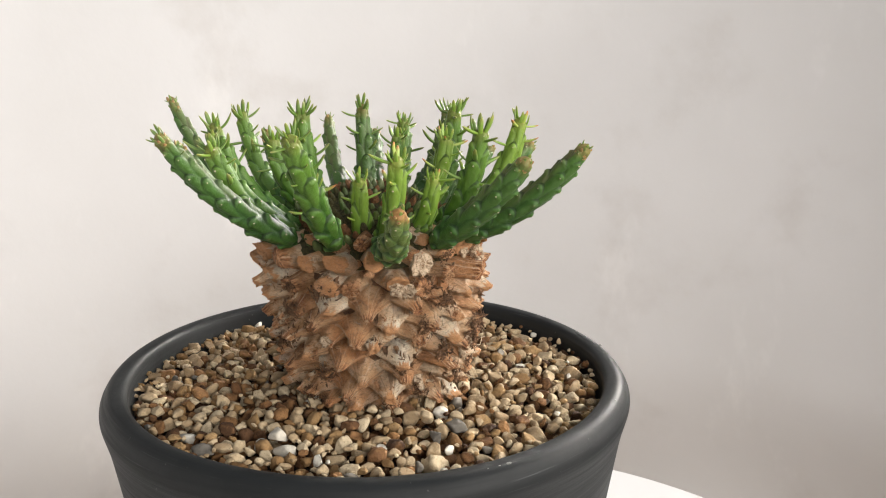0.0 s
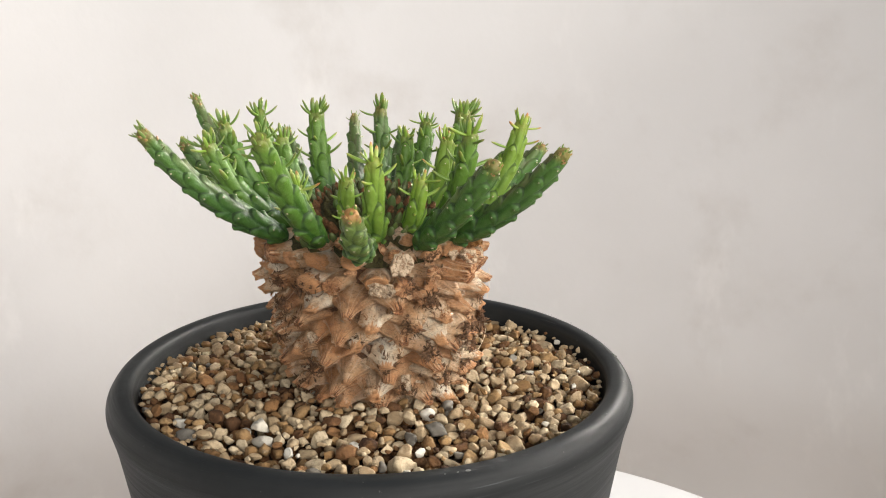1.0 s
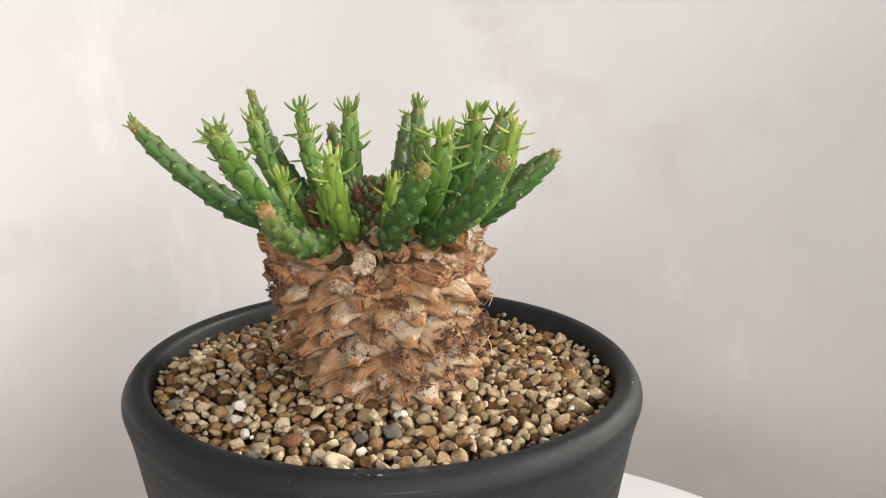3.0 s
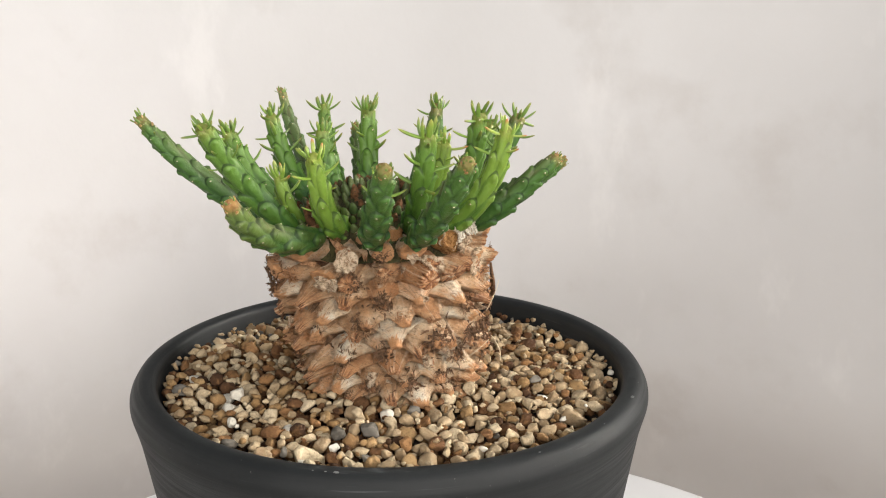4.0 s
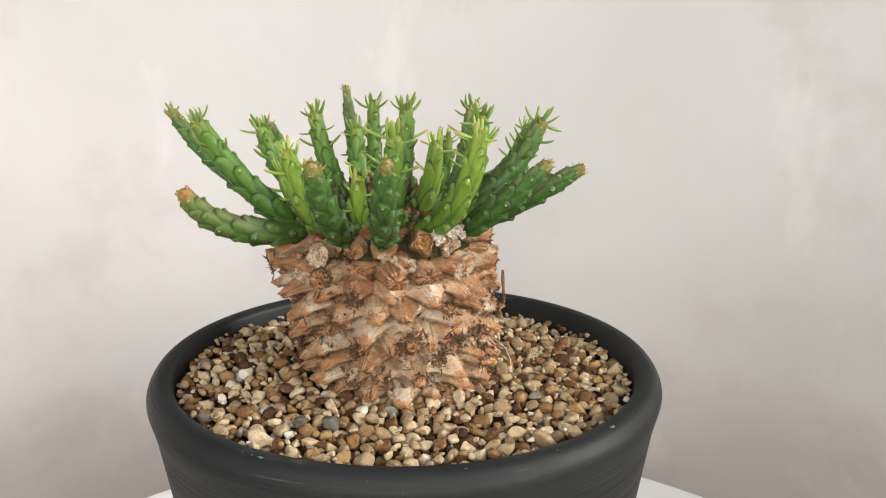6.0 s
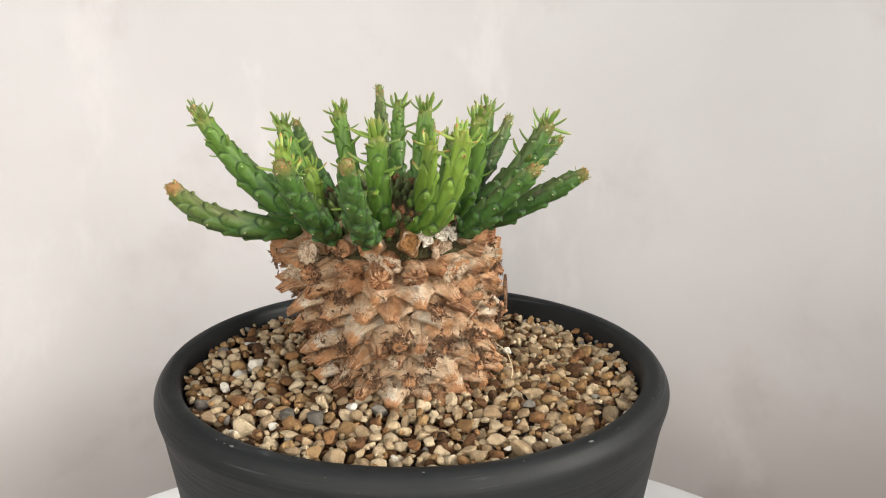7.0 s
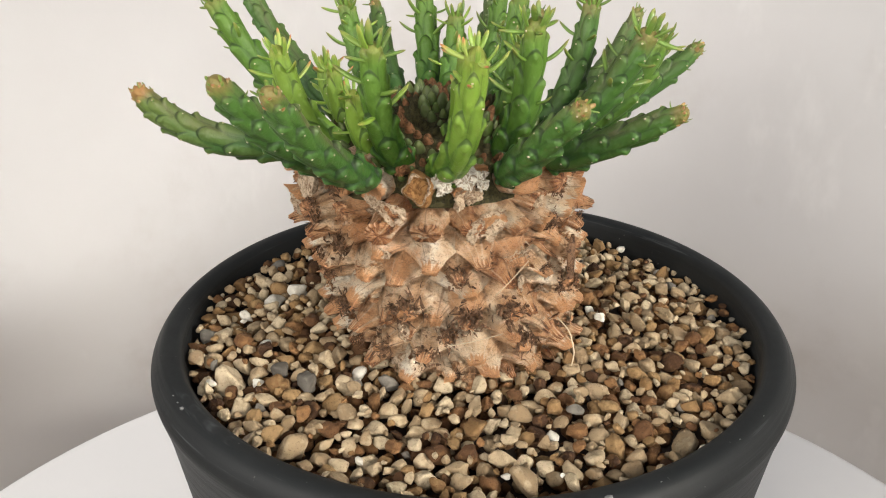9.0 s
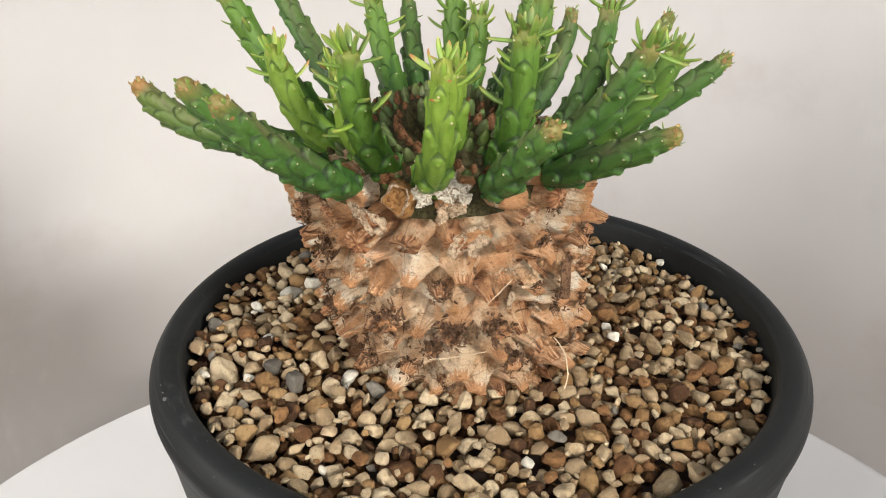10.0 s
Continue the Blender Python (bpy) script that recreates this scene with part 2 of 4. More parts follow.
def mesh_of(name, verts, faces, mats, smooth=True, index=None, attrs=None):
    me = bpy.data.meshes.new(name)
    verts = np.asarray(verts, dtype=np.float32)
    faces = np.asarray(faces, dtype=np.int32)
    n, k = faces.shape
    me.vertices.add(len(verts))
    me.vertices.foreach_set("co", verts.ravel())
    me.loops.add(n * k)
    me.loops.foreach_set("vertex_index", faces.ravel())
    me.polygons.add(n)
    me.polygons.foreach_set("loop_start", np.arange(0, n * k, k, dtype=np.int32))
    for m in mats if isinstance(mats, (list, tuple)) else [mats]:
        me.materials.append(m)
    if index is not None:
        me.polygons.foreach_set("material_index", np.asarray(index, dtype=np.int32))
    for key, values in (attrs or {}).items():
        me.attributes.new(key, "FLOAT", "POINT").data.foreach_set("value", np.asarray(values, dtype=np.float32))
    me.update(calc_edges=True)
    if smooth:
        me.polygons.foreach_set("use_smooth", np.ones(n, dtype=bool))
    me.validate()
    return me


def part(name, me, parent, label="", m=None):
    ob = new(name, me)
    ob.parent = parent
    if m is not None:
        ob.matrix_basis = m
    return tagged(ob, label)


def grid_faces(rows, cols, wrap=True):
    """Quads of a rows x cols grid of vertices, closed round the columns."""
    r, c = np.meshgrid(np.arange(rows - 1), np.arange(cols if wrap else cols - 1), indexing="ij")
    r, c = r.ravel(), c.ravel()
    d = (c + 1) % cols
    return np.stack([r * cols + c, r * cols + d, (r + 1) * cols + d, (r + 1) * cols + c], 1)


def lathe(profile, cols):
    """Verts and faces of a profile of (radius, z) turned round the z axis."""
    p = np.array(profile)
    a = np.linspace(0, 2 * np.pi, cols, endpoint=False)
    v = np.stack([p[:, :1] * np.cos(a), p[:, :1] * np.sin(a), p[:, 1:] + 0 * a], -1).reshape(-1, 3)
    return v, grid_faces(len(p), cols)


def rounded(points, radius=0.002, steps=5):
    """A polyline of (radius, z) with its inner corners rounded."""
    out = [points[0]]
    for a, b, c in zip(points, points[1:], points[2:]):
        a, b, c = Vector(a), Vector(b), Vector(c)
        d = min(radius, (a - b).length * 0.45, (c - b).length * 0.45)
        p, q = b + (a - b).normalized() * d, b + (c - b).normalized() * d
        for k in range(steps + 1):
            t = k / steps
            out.append(tuple(p.lerp(b, t).lerp(b.lerp(q, t), t)))
    return out + [points[-1]]


def dense(points, step):
    out = []
    for a, b in zip(points, points[1:]):
        n = max(1, int(np.hypot(b[0] - a[0], b[1] - a[1]) / step))
        out += [(a[0] + (b[0] - a[0]) * k / n, a[1] + (b[1] - a[1]) * k / n) for k in range(n)]
    return out + [points[-1]]


def box(name, x0, x1, y0, y1, z0, z1, mat, bevel=0.004):
    bm = bmesh.new()
    bmesh.ops.create_cube(bm, size=1)
    for v in bm.verts:
        v.co = Vector(((x0 + x1) / 2 + v.co.x * (x1 - x0), (y0 + y1) / 2 + v.co.y * (y1 - y0), (z0 + z1) / 2 + v.co.z * (z1 - z0)))
    bmesh.ops.bevel(bm, geom=bm.edges[:], offset=bevel, segments=2, affect="EDGES")
    me = bpy.data.meshes.new(name)
    bm.to_mesh(me)
    bm.free()
    me.materials.append(mat)
    return me


# ---- the room ----
# floor, ceiling and straight walls are added out of view to close the room
X0, X1, Y0, Y1 = -1.05, 0.86, -1.30, 1.05


def boxes(name, rows, mat, bevel=0.002):
    """One mesh of several butted boxes."""
    bm = bmesh.new()
    for row in rows:
        me = box(name, *row, mat, bevel)
        bm.from_mesh(me)
        bpy.data.meshes.remove(me)
    me = bpy.data.meshes.new(name)
    bm.to_mesh(me)
    bm.free()
    me.materials.append(mat)
    return me


tagged(new("floor", box("floor", X0 - 0.1, X1 + 0.1, Y0 - 0.1, Y1 + 0.1, FLOOR_Z - 0.08, FLOOR_Z, ROOM_FLOOR)), "brown wooden floor, unseen, added to close the room", "floor", kind="structure")
# the ceiling leaves a square open for the added skylight lamp
S0, S1, T0, T1 = -0.80, 0.80, -0.85, 0.75
sky_rows = [(X0 - 0.1, S0, Y0 - 0.1, Y1 + 0.1), (S1, X1 + 0.1, Y0 - 0.1, Y1 + 0.1), (S0, S1, Y0 - 0.1, T0), (S0, S1, T1, Y1 + 0.1)]
tagged(new("ceiling", boxes("ceiling", [(*r, CEIL_Z + 0.01, CEIL_Z + 0.09) for r in sky_rows], ROOM_GREY)), "plain grey unseen ceiling, added, with a square skylight", "ceiling", kind="structure")
tagged(new("wall_north", box("wall_north", X0 - 0.1, X1 + 0.1, Y1, Y1 + 0.1, FLOOR_Z, CEIL_Z, ROOM_GREY)), "plain grey wall, unseen, added to close the room", "wall", kind="structure")
tagged(new("wall_west", box("wall_west", X0 - 0.1, X0, Y0, Y1, FLOOR_Z, CEIL_Z, ROOM_GREY)), "plain grey wall, unseen, added to close the room", "wall", kind="structure")


def window_wall(name, along_x, at, lo, hi, openings, z0, z1):
    """A wall with window openings through it, in butted pieces."""
    ob = tagged(new(name), "grey unseen wall with added window openings", "wall", kind="structure")
    edges = [lo, *[v for pair in openings for v in pair], hi]
    rows = [("wall_pier", (a, c, FLOOR_Z, CEIL_Z)) for a, c in zip(edges[::2], edges[1::2])]
    for w0, w1 in openings:
        rows += [("wall_below_window", (w0, w1, FLOOR_Z, z0)), ("lintel", (w0, w1, z1, CEIL_Z))]
    for nm, (a, c, p, q) in rows:
        row = (a, c, at - 0.1, at, p, q) if along_x else (at, at + 0.1, a, c, p, q)
        part(nm, box(nm, *row, ROOM_GREY, 0.002), ob)


# openings added where the lamps stand; no window is in view
window_wall("wall_east", False, X1, Y0, Y1, [(-0.82, -0.46), (-0.16, 0.20), (0.74, 1.04)], 0.28, 0.96)
window_wall("wall_south", True, Y0, X0 - 0.1, X1 + 0.1, [(-0.05, 0.84)], 0.32, 0.80)

# the curved plaster wall close behind the stool
WALL_R, WALL_T, WALL_TOP = 0.42, 0.05, 0.264
AZ0, AZ1 = 126.0, 334.0


def round_from(az, r, z):
    """A place by its bearing in degrees from -y, counter-clockwise, round the stool's centre."""
    return (r * math.sin(radians(az)), -r * math.cos(radians(az)), z)


def curved_wall():
    azs = np.linspace(AZ0, AZ1, 145)
    # the wall's foot draws back softly, a sweep added to shade its lower band
    foot = [(WALL_R + 0.034 * (1 - math.cos(math.pi * k / 16)) / 2, -0.012 - 0.0095 * k) for k in range(16, -1, -1)]
    back = WALL_R + 0.034 + WALL_T
    ring = [(WALL_R + 0.034, FLOOR_Z)] + foot + [(WALL_R, WALL_TOP), (back, WALL_TOP), (back, FLOOR_Z)]
    v = [round_from(a, r, z) for a in azs for r, z in ring]
    n = len(ring)
    faces = [tuple(q) for q in grid_faces(len(azs), n)]
    last = (len(azs) - 1) * n
    faces += [tuple(range(n - 1, -1, -1)), tuple(range(last, last + n))]
    me = bpy.data.meshes.new("wall_curved")
    me.from_pydata(v, [], faces)
    me.materials.append(PLASTER)
    me.shade_smooth()
    me.set_sharp_from_angle(angle=radians(40))
    tagged(new("wall_curved", me), "curved pale warm-grey plaster wall with faint smudges", "wall", kind="structure")


curved_wall()

# ---- the stool ----


def stool():
    ob = tagged(new("round_stool"), "round white lacquered stool top under the pot", "stool")
    top = rounded([(0.0, 0.0), (0.199, 0.0), (0.199, -0.022), (0.0, -0.022)], 0.006)
    v, f = lathe(top, 160)
    me = mesh_of("tabletop", v, f, WHITE)
    me.set_sharp_from_angle(angle=radians(50))
    part("tabletop", me, ob)
    col = rounded([(0.0, -0.022), (0.060, -0.022), (0.024, -0.045), (0.022, FLOOR_Z + 0.05), (0.030, FLOOR_Z + 0.025), (0.13, FLOOR_Z + 0.014), (0.135, FLOOR_Z), (0.0, FLOOR_Z)], 0.008)
    v, f = lathe(col, 64)
    part("pedestal", mesh_of("pedestal", v, f, WHITE), ob)


stool()

# ---- the pot ----


def pot():
    ob = tagged(new("flower_pot"), "round dark charcoal ceramic pot with scuffed rim, on the white stool", "pot")
    ob.location = POT
    h = RIM_Z
    outer = [(0.0, 0.002), (0.054, 0.002), (0.0565, 0.0), (0.0590, 0.004), (0.0758, h - 0.014), (0.0782, h - 0.0050), (0.0750, h), (0.0702, h - 0.0003), (0.0690, h - 0.008), (0.0655, h - 0.030), (0.0, h - 0.034)]
    prof = dense(rounded(outer, 0.0032, 6), 0.0015)
    split0 = min(k for k, p in enumerate(prof) if p[1] > h - 0.0135)
    split1 = max(k for k, p in enumerate(prof) if p[1] > h - 0.0075)
    for nm, piece, label in (("pot_body", prof[: split0 + 1], ""), ("rim", prof[split0 : split1 + 1], "thick scuffed rim"), ("lining", prof[split1:], "")):
        v, f = lathe(piece, 220)
        a = np.arctan2(v[:, 1], v[:, 0])
        r = np.hypot(v[:, 0], v[:, 1])
        # thrown by hand: the rim dips to one side and is not quite round
        up = np.clip(v[:, 2] / h, 0, 1)
        v[:, 2] += up**3 * (-0.0125 * v[:, 0] + 0.0022 * v[:, 1])
        wob = 1 + 0.0022 * np.sin(2 * a + 0.6) + 0.0015 * np.sin(5 * a + 2)
        v[:, 0] *= wob
        v[:, 1] *= wob
        lip = np.clip((v[:, 2] - (h - 0.010)) / 0.006, 0, 1) * (r > 0.0688)
        part(nm, mesh_of(nm, v, f, CHARCOAL, attrs={"lip": lip}), ob, label)
    # small chips in the glaze along the rim
    chip_rng = np.random.RandomState(5)
    spots = [(0.0615, 0.0209, 0.0008), (0.0298, -0.0704, 0.0007)] + [(0.0752 * math.cos(q), 0.0752 * math.sin(q), chip_rng.uniform(0.0002, 0.0004)) for q in chip_rng.uniform(-1.9, 1.2, 7)]
    for x, y, s in spots:
        a = math.atan2(y - POT.y, x - POT.x)
        bm = bmesh.new()
        bmesh.ops.create_icosphere(bm, subdivisions=2, radius=1.0)
        for vert in bm.verts:
            vert.co *= 1 + 0.25 * math.sin(5 * vert.co.x + 40 * s * 1000) * math.cos(4 * vert.co.y + a)
        me = bpy.data.meshes.new("glaze_chip")
        bm.to_mesh(me)
        bm.free()
        me.materials.append(CHIP)
        r = 0.0748
        z = h + 0.00005 - 0.0125 * r * math.cos(a) + 0.0022 * r * math.sin(a)
        part("glaze_chip", me, ob, "", Matrix.Translation((r * math.cos(a), r * math.sin(a), z)) @ Matrix.Rotation(a, 4, "Z") @ Matrix.Diagonal((s * 0.6, s, s * 0.25, 1)))


pot()

# ---- the plant ----
plant = tagged(new("succulent_plant"), "medusa-head succulent with scaly tan trunk and spreading green arms", "succulent")
plant.location = PLANT
RNG = np.random.RandomState(7)
TRUNK_Z0, TRUNK_Z1 = 0.098, 0.1675
TRUNK = [(0.098, 0.0193), (0.106, 0.0208), (0.113, 0.0226), (0.120, 0.0250), (0.128, 0.0271), (0.136, 0.0286), (0.144, 0.0302), (0.151, 0.0306), (0.157, 0.0297), (0.162, 0.0288), (0.166, 0.0272), (0.168, 0.0255)]


def lean(z):
    """How far the trunk's axis strays at a height; it leans."""
    t = (np.asarray(z) - 0.113) / 0.042
    return 0.0014 - 0.0015 * t, 0.0028 - 0.0052 * t


def trunk_radius(z, az=0.8):
    """The trunk is a little wider one way than the other."""
    return np.interp(z, [p[0] for p in TRUNK], [p[1] for p in TRUNK]) * (1 - 0.022 * np.cos(2 * np.asarray(az)))


def scales():
    """The trunk's scales: bearing, height, size, a random of its own, how far the point strays sideways."""
    out = []
    for i in range(14):
        z = 0.1020 + i * 0.0049
        n = 21 if i > 10 else 18 if i > 8 else 16
        for j in range(n):
            a = 2 * np.pi * (j + 0.5 * (i % 2) + 0.09 * RNG.randn()) / n + 0.05 * i
            out.append((a, z + 0.0006 * RNG.randn() + 0.0009 * np.sin(2 * a + 0.3 * i), 0.80 + 0.45 * RNG.rand(), RNG.rand(), 0.3 * RNG.randn()))
    out = np.array(out)
    # scars known by place: bearing and height, pale (1) or dark and fibrous (2)
    kinds = np.zeros(len(out))
    for x, y, z, kind in MARKED:
        lx, ly = lean(z)
        az = math.atan2(y - PLANT.y - ly, x - PLANT.x - lx)
        d = np.hypot(((out[:, 0] - az + np.pi) % (2 * np.pi) - np.pi) * 0.031, out[:, 1] - z) + 9 * (kinds > 0)
        k = int(np.argmin(d))
        out[k, :2], kinds[k] = (az, z), kind
    return np.column_stack([out, kinds])


MARKED = [(0.0026, -0.0278, 0.1615, 1), (-0.0021, -0.0293, 0.1560, 1), (-0.0188, -0.0285, 0.1560, 2), (-0.0012, -0.0249, 0.1348, 2), (-0.0280, -0.0185, 0.1234, 2), (0.0126, -0.0158, 0.1272, 2), (-0.0123, -0.0298, 0.1434, 0.5),
          (0.0230, 0.0021, 0.1625, 1), (0.0082, -0.0213, 0.1374, 2), (0.0169, -0.0109, 0.1389, 2), (0.0200, 0.0020, 0.1375, 2), (0.0186, 0.0108, 0.1374, 2), (0.0190, -0.0135, 0.1597, 1), (0.0225, 0.0076, 0.1567, 1)]
SCALES = scales()


def smooth01(x):
    x = np.clip(x, 0, 1)
    return x * x * (3 - 2 * x)


def wavy(p, freq, seed, octaves=3):
    """Cheap smooth noise of points p, from -1 to 1 or so."""
    r = np.random.RandomState(seed)
    out, amp = np.zeros(len(p)), 1.0
    for _ in range(octaves):
        for _ in range(4):
            d = r.randn(3)
            d = d / np.linalg.norm(d)
            out += amp * np.sin(freq * (p @ d) + 6.28 * r.rand() + 1.3 * np.sin(0.7 * freq * (p @ r.randn(3)) + r.rand() * 6.28)) / 4
        amp, freq = amp * 0.55, freq * 2.1
    return out


def trunk():
    rows, cols = 240, 480
    z = np.linspace(TRUNK_Z0, TRUNK_Z1, rows)
    a = np.linspace(0, 2 * np.pi, cols, endpoint=False)
    Z, A = [g.ravel() for g in np.meshgrid(z, a, indexing="ij")]
    R = trunk_radius(Z, A)
    base = np.stack([R * np.cos(A), R * np.sin(A), Z], 1)
    A0 = A
    A = A + 0.050 * wavy(base, 230, 3) + 0.016 * wavy(base, 1200, 13, 2)
    Zw = Z + 0.0014 * wavy(base, 240, 4) + 0.0004 * wavy(base, 1400, 14, 2)
    rise = np.clip((Z - 0.120) / 0.030, 0, 1)
    h1, soft = np.full(len(Z), -9.0), np.full(len(Z), 1e-6)
    nose, tuft, ray = np.zeros(len(Z)), np.zeros(len(Z)), np.zeros(len(Z))
    for sa, sz, size, rnd, stray, mark in SCALES:
        da = (A - sa + np.pi) % (2 * np.pi) - np.pi
        near = (np.abs(da) < 0.50) & (np.abs(Zw - sz) < 0.012)
        dx, dz = da[near] * R[near], Zw[near] - sz
        dz = dz + 0.16 * stray * dx
        # a hooked four-sided scale: a long slope above, a short undercut below, ending in a blunt nose
        h = 1.0 - 1.25 * (np.sqrt((dx / 0.0108) ** 2 + 0.004) - 0.06) - np.where(dz > 0, 1.0 * (np.abs(dz) / 0.0056) ** 1.15, 1.2 * (np.abs(dz) / 0.0028) ** 1.2)
        h = h * (0.75 + 0.4 * size) + 0.18 * (rnd - 0.5)
        wide, tall = 0.0024 * (0.7 + 0.4 * size), 0.0017 * (0.75 + 0.5 * ((rnd * 13.7) % 1.0))
        q = ((np.abs(dx - 0.0004 * stray) / wide) ** 3 + (np.abs(dz) / tall) ** 3) ** (1 / 3)
        blunt = smooth01((1.2 - q) / 0.40) * (0.45 + 0.75 * ((rnd * 5.1) % 1.0))
        turn = np.arctan2(dz, dx)
        spoke = 0.5 + 0.25 * np.sin(11 * turn + 20 * rnd + 2 * np.sin(3 * turn + 9 * rnd)) + 0.25 * np.sin(23 * turn + 31 * rnd + 2500 * np.hypot(dx, dz))
        o1 = h1[near]
        ray[near] = np.where(h > o1, spoke, ray[near])
        soft[near] += np.exp(20.0 * np.clip(h, -3, 2))
        h1[near] = np.maximum(o1, h)
        nose[near] = np.maximum(nose[near], blunt)
        if mark == 2 or (mark == 0 and rnd < 0.34):
            tuft[near] = np.maximum(tuft[near], blunt)
    h = np.clip(np.log(soft) / 20.0, -0.40, 1.4)
    folds = 1 - 2 * np.abs(wavy(base * [1, 1, 1.6], 420, 15, 3))
    fray = 0.00030 * wavy(base, 1500, 5, 3) + 0.00042 * folds + 0.00040 * (ray - 0.5) * np.clip(0.35 + nose, 0, 1) + 0.0007 * tuft * wavy(base, 3200, 9, 2)
    fade = smooth01((TRUNK_Z1 - Z) / 0.0018) * smooth01((Z - TRUNK_Z0) / 0.004)
    r = R - 0.0064 + (0.0020 * h + 0.0003 * nose * (0.7 + 0.5 * rise) + fray + 0.0006 * wavy(base, 150, 8, 2)) * fade
    lx, ly = lean(Z)
    v = np.stack([r * np.cos(A0) + lx, r * np.sin(A0) + ly, Z - 0.0013 * np.clip(h, 0, 1) - 0.0007 * nose], 1)
    # core: how far the crevice shade is mixed into the colour
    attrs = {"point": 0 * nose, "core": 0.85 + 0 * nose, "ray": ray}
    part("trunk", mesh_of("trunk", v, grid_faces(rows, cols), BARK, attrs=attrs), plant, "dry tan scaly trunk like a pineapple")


trunk()


def leaf_mesh(name, mat, curl, width=0.135):
    """A narrow fleshy leaf 1 long, from the origin along z, that curls towards +x."""
    rows, cols = 9, 8
    t = np.linspace(0, 1, rows)
    w = width * np.sqrt(np.clip(1 - t**1.7, 0, 1)) * (0.75 + 0.6 * t) + 0.004
    a = np.linspace(0, 2 * np.pi, cols, endpoint=False)
    v = np.stack([(0.55 * w[:, None] * np.cos(a)) + curl * t[:, None] ** 2, w[:, None] * np.sin(a), t[:, None] + 0 * a], -1).reshape(-1, 3)
    return mesh_of(name, v, grid_faces(rows, cols), mat, attrs={"along": np.repeat(t, cols)})


def tuft_mesh(name, mat, seed, blades=90, length=(0.10, 0.27)):
    """A frayed dry tuft about 1 across: short twisted blades out of one spot."""
    r = np.random.RandomState(seed)
    V, F, n = [], [], 0
    for _ in range(blades):
        d = r.randn(3) * [1, 1, 0.6] + [0, 0, 0.55]
        d /= np.linalg.norm(d)
        s = np.cross(d, r.randn(3))
        s /= np.linalg.norm(s)
        t = np.cross(d, s)
        L, w, bend = r.uniform(*length), r.uniform(0.035, 0.085), r.uniform(-0.45, 0.45)
        root = r.randn(3) * 0.28 * np.array([1, 1, 0.3])
        for q, (u, ww) in enumerate(((0.0, 0.9), (0.35, 1.0), (0.7, 0.75), (1.0, 0.25))):
            c = root + d * L * u + t * bend * u * u
            for k in range(4):
                ang = k * np.pi / 2 + 0.5 * u
                V.append(c + s * w * ww * np.cos(ang) + t * 0.35 * w * ww * np.sin(ang))
        F += [[n + q * 4 + k, n + q * 4 + (k + 1) % 4, n + q * 4 + 4 + (k + 1) % 4, n + q * 4 + 4 + k] for q in range(3) for k in range(4)]
        F.append([n + 12, n + 13, n + 14, n + 15])
        n += 16
    return mesh_of(name, V, F, mat, smooth=False)


def cup_mesh(name, mat, seed, rim=0.30, ragged=0.22):
    """A dry papery cup about 1 across with a ragged, curled rim, looking along z."""
    rows, cols = 12, 40
    t = np.linspace(0, 1, rows)
    a = np.linspace(0, 2 * np.pi, cols, endpoint=False)
    rad = np.interp(t, [0, 0.35, 0.6, 0.72, 1.0], [0.02, 0.30, 0.46, 0.50, 0.40])
    hgt = np.interp(t, [0, 0.35, 0.6, 0.72, 1.0], [0.20, 0.16, rim, rim * 0.9, -0.35])
    v = np.stack([rad[:, None] * np.cos(a), rad[:, None] * np.sin(a), hgt[:, None] + 0 * a], -1).reshape(-1, 3)
    lobes = wavy(np.stack([np.cos(a), np.sin(a), 0 * a], 1), 3.2, seed, 3)
    edge = np.repeat(np.exp(-(((t - 0.66) / 0.22) ** 2)), cols)
    v[:, 2] += edge * ragged * np.tile(lobes, rows)
    v[:, :2] *= (1 + 0.40 * np.tile(wavy(np.stack([np.cos(a), np.sin(a), 0 * a + 3], 1), 2.6, seed + 1, 3), rows))[:, None]
    v += 0.05 * np.stack([wavy(v, 9, seed + 2, 2), wavy(v, 9, seed + 3, 2), wavy(v, 11, seed + 4, 2)], 1)
    return mesh_of(name, v, grid_faces(rows, cols), mat)


def crumb_mesh(name, mat, seed, flat=0.5):
    """A ragged papery crust about 1 across: a lobed disc full of sharp folds."""
    rows, cols = 18, 48
    t = np.linspace(0, 1, rows)
    a = np.linspace(0, 2 * np.pi, cols, endpoint=False)
    ring = np.stack([np.cos(a), np.sin(a), 0 * a], 1)
    lobe = 1 + 0.40 * wavy(ring, 2.6, seed + 5, 3) + 0.22 * wavy(ring, 7.0, seed + 6, 2)
    rad = np.interp(t, [0, 0.78, 1], [0.01, 0.5, 0.42])[:, None] * lobe
    v = np.stack([rad * np.cos(a), rad * np.sin(a), np.interp(t, [0, 0.6, 0.8, 1], [0.16, 0.12, 0.02, -0.4])[:, None] + 0 * a], -1).reshape(-1, 3)
    fold = 1 - 2.4 * np.abs(wavy(v * [1, 1, 0.2], 6.5, seed, 2)) + 0.5 * (1 - 2 * np.abs(wavy(v * [1, 1, 0.2], 15, seed + 1, 2)))
    v[:, 2] += 0.24 * fold * np.repeat(smooth01((1.05 - t) / 0.3), cols)
    v += 0.035 * np.stack([wavy(v, 14, seed + 2, 2), wavy(v, 14, seed + 3, 2), 0 * fold], 1)
    v[:, 2] *= 2 * flat
    return mesh_of(name, v, grid_faces(rows, cols), mat)


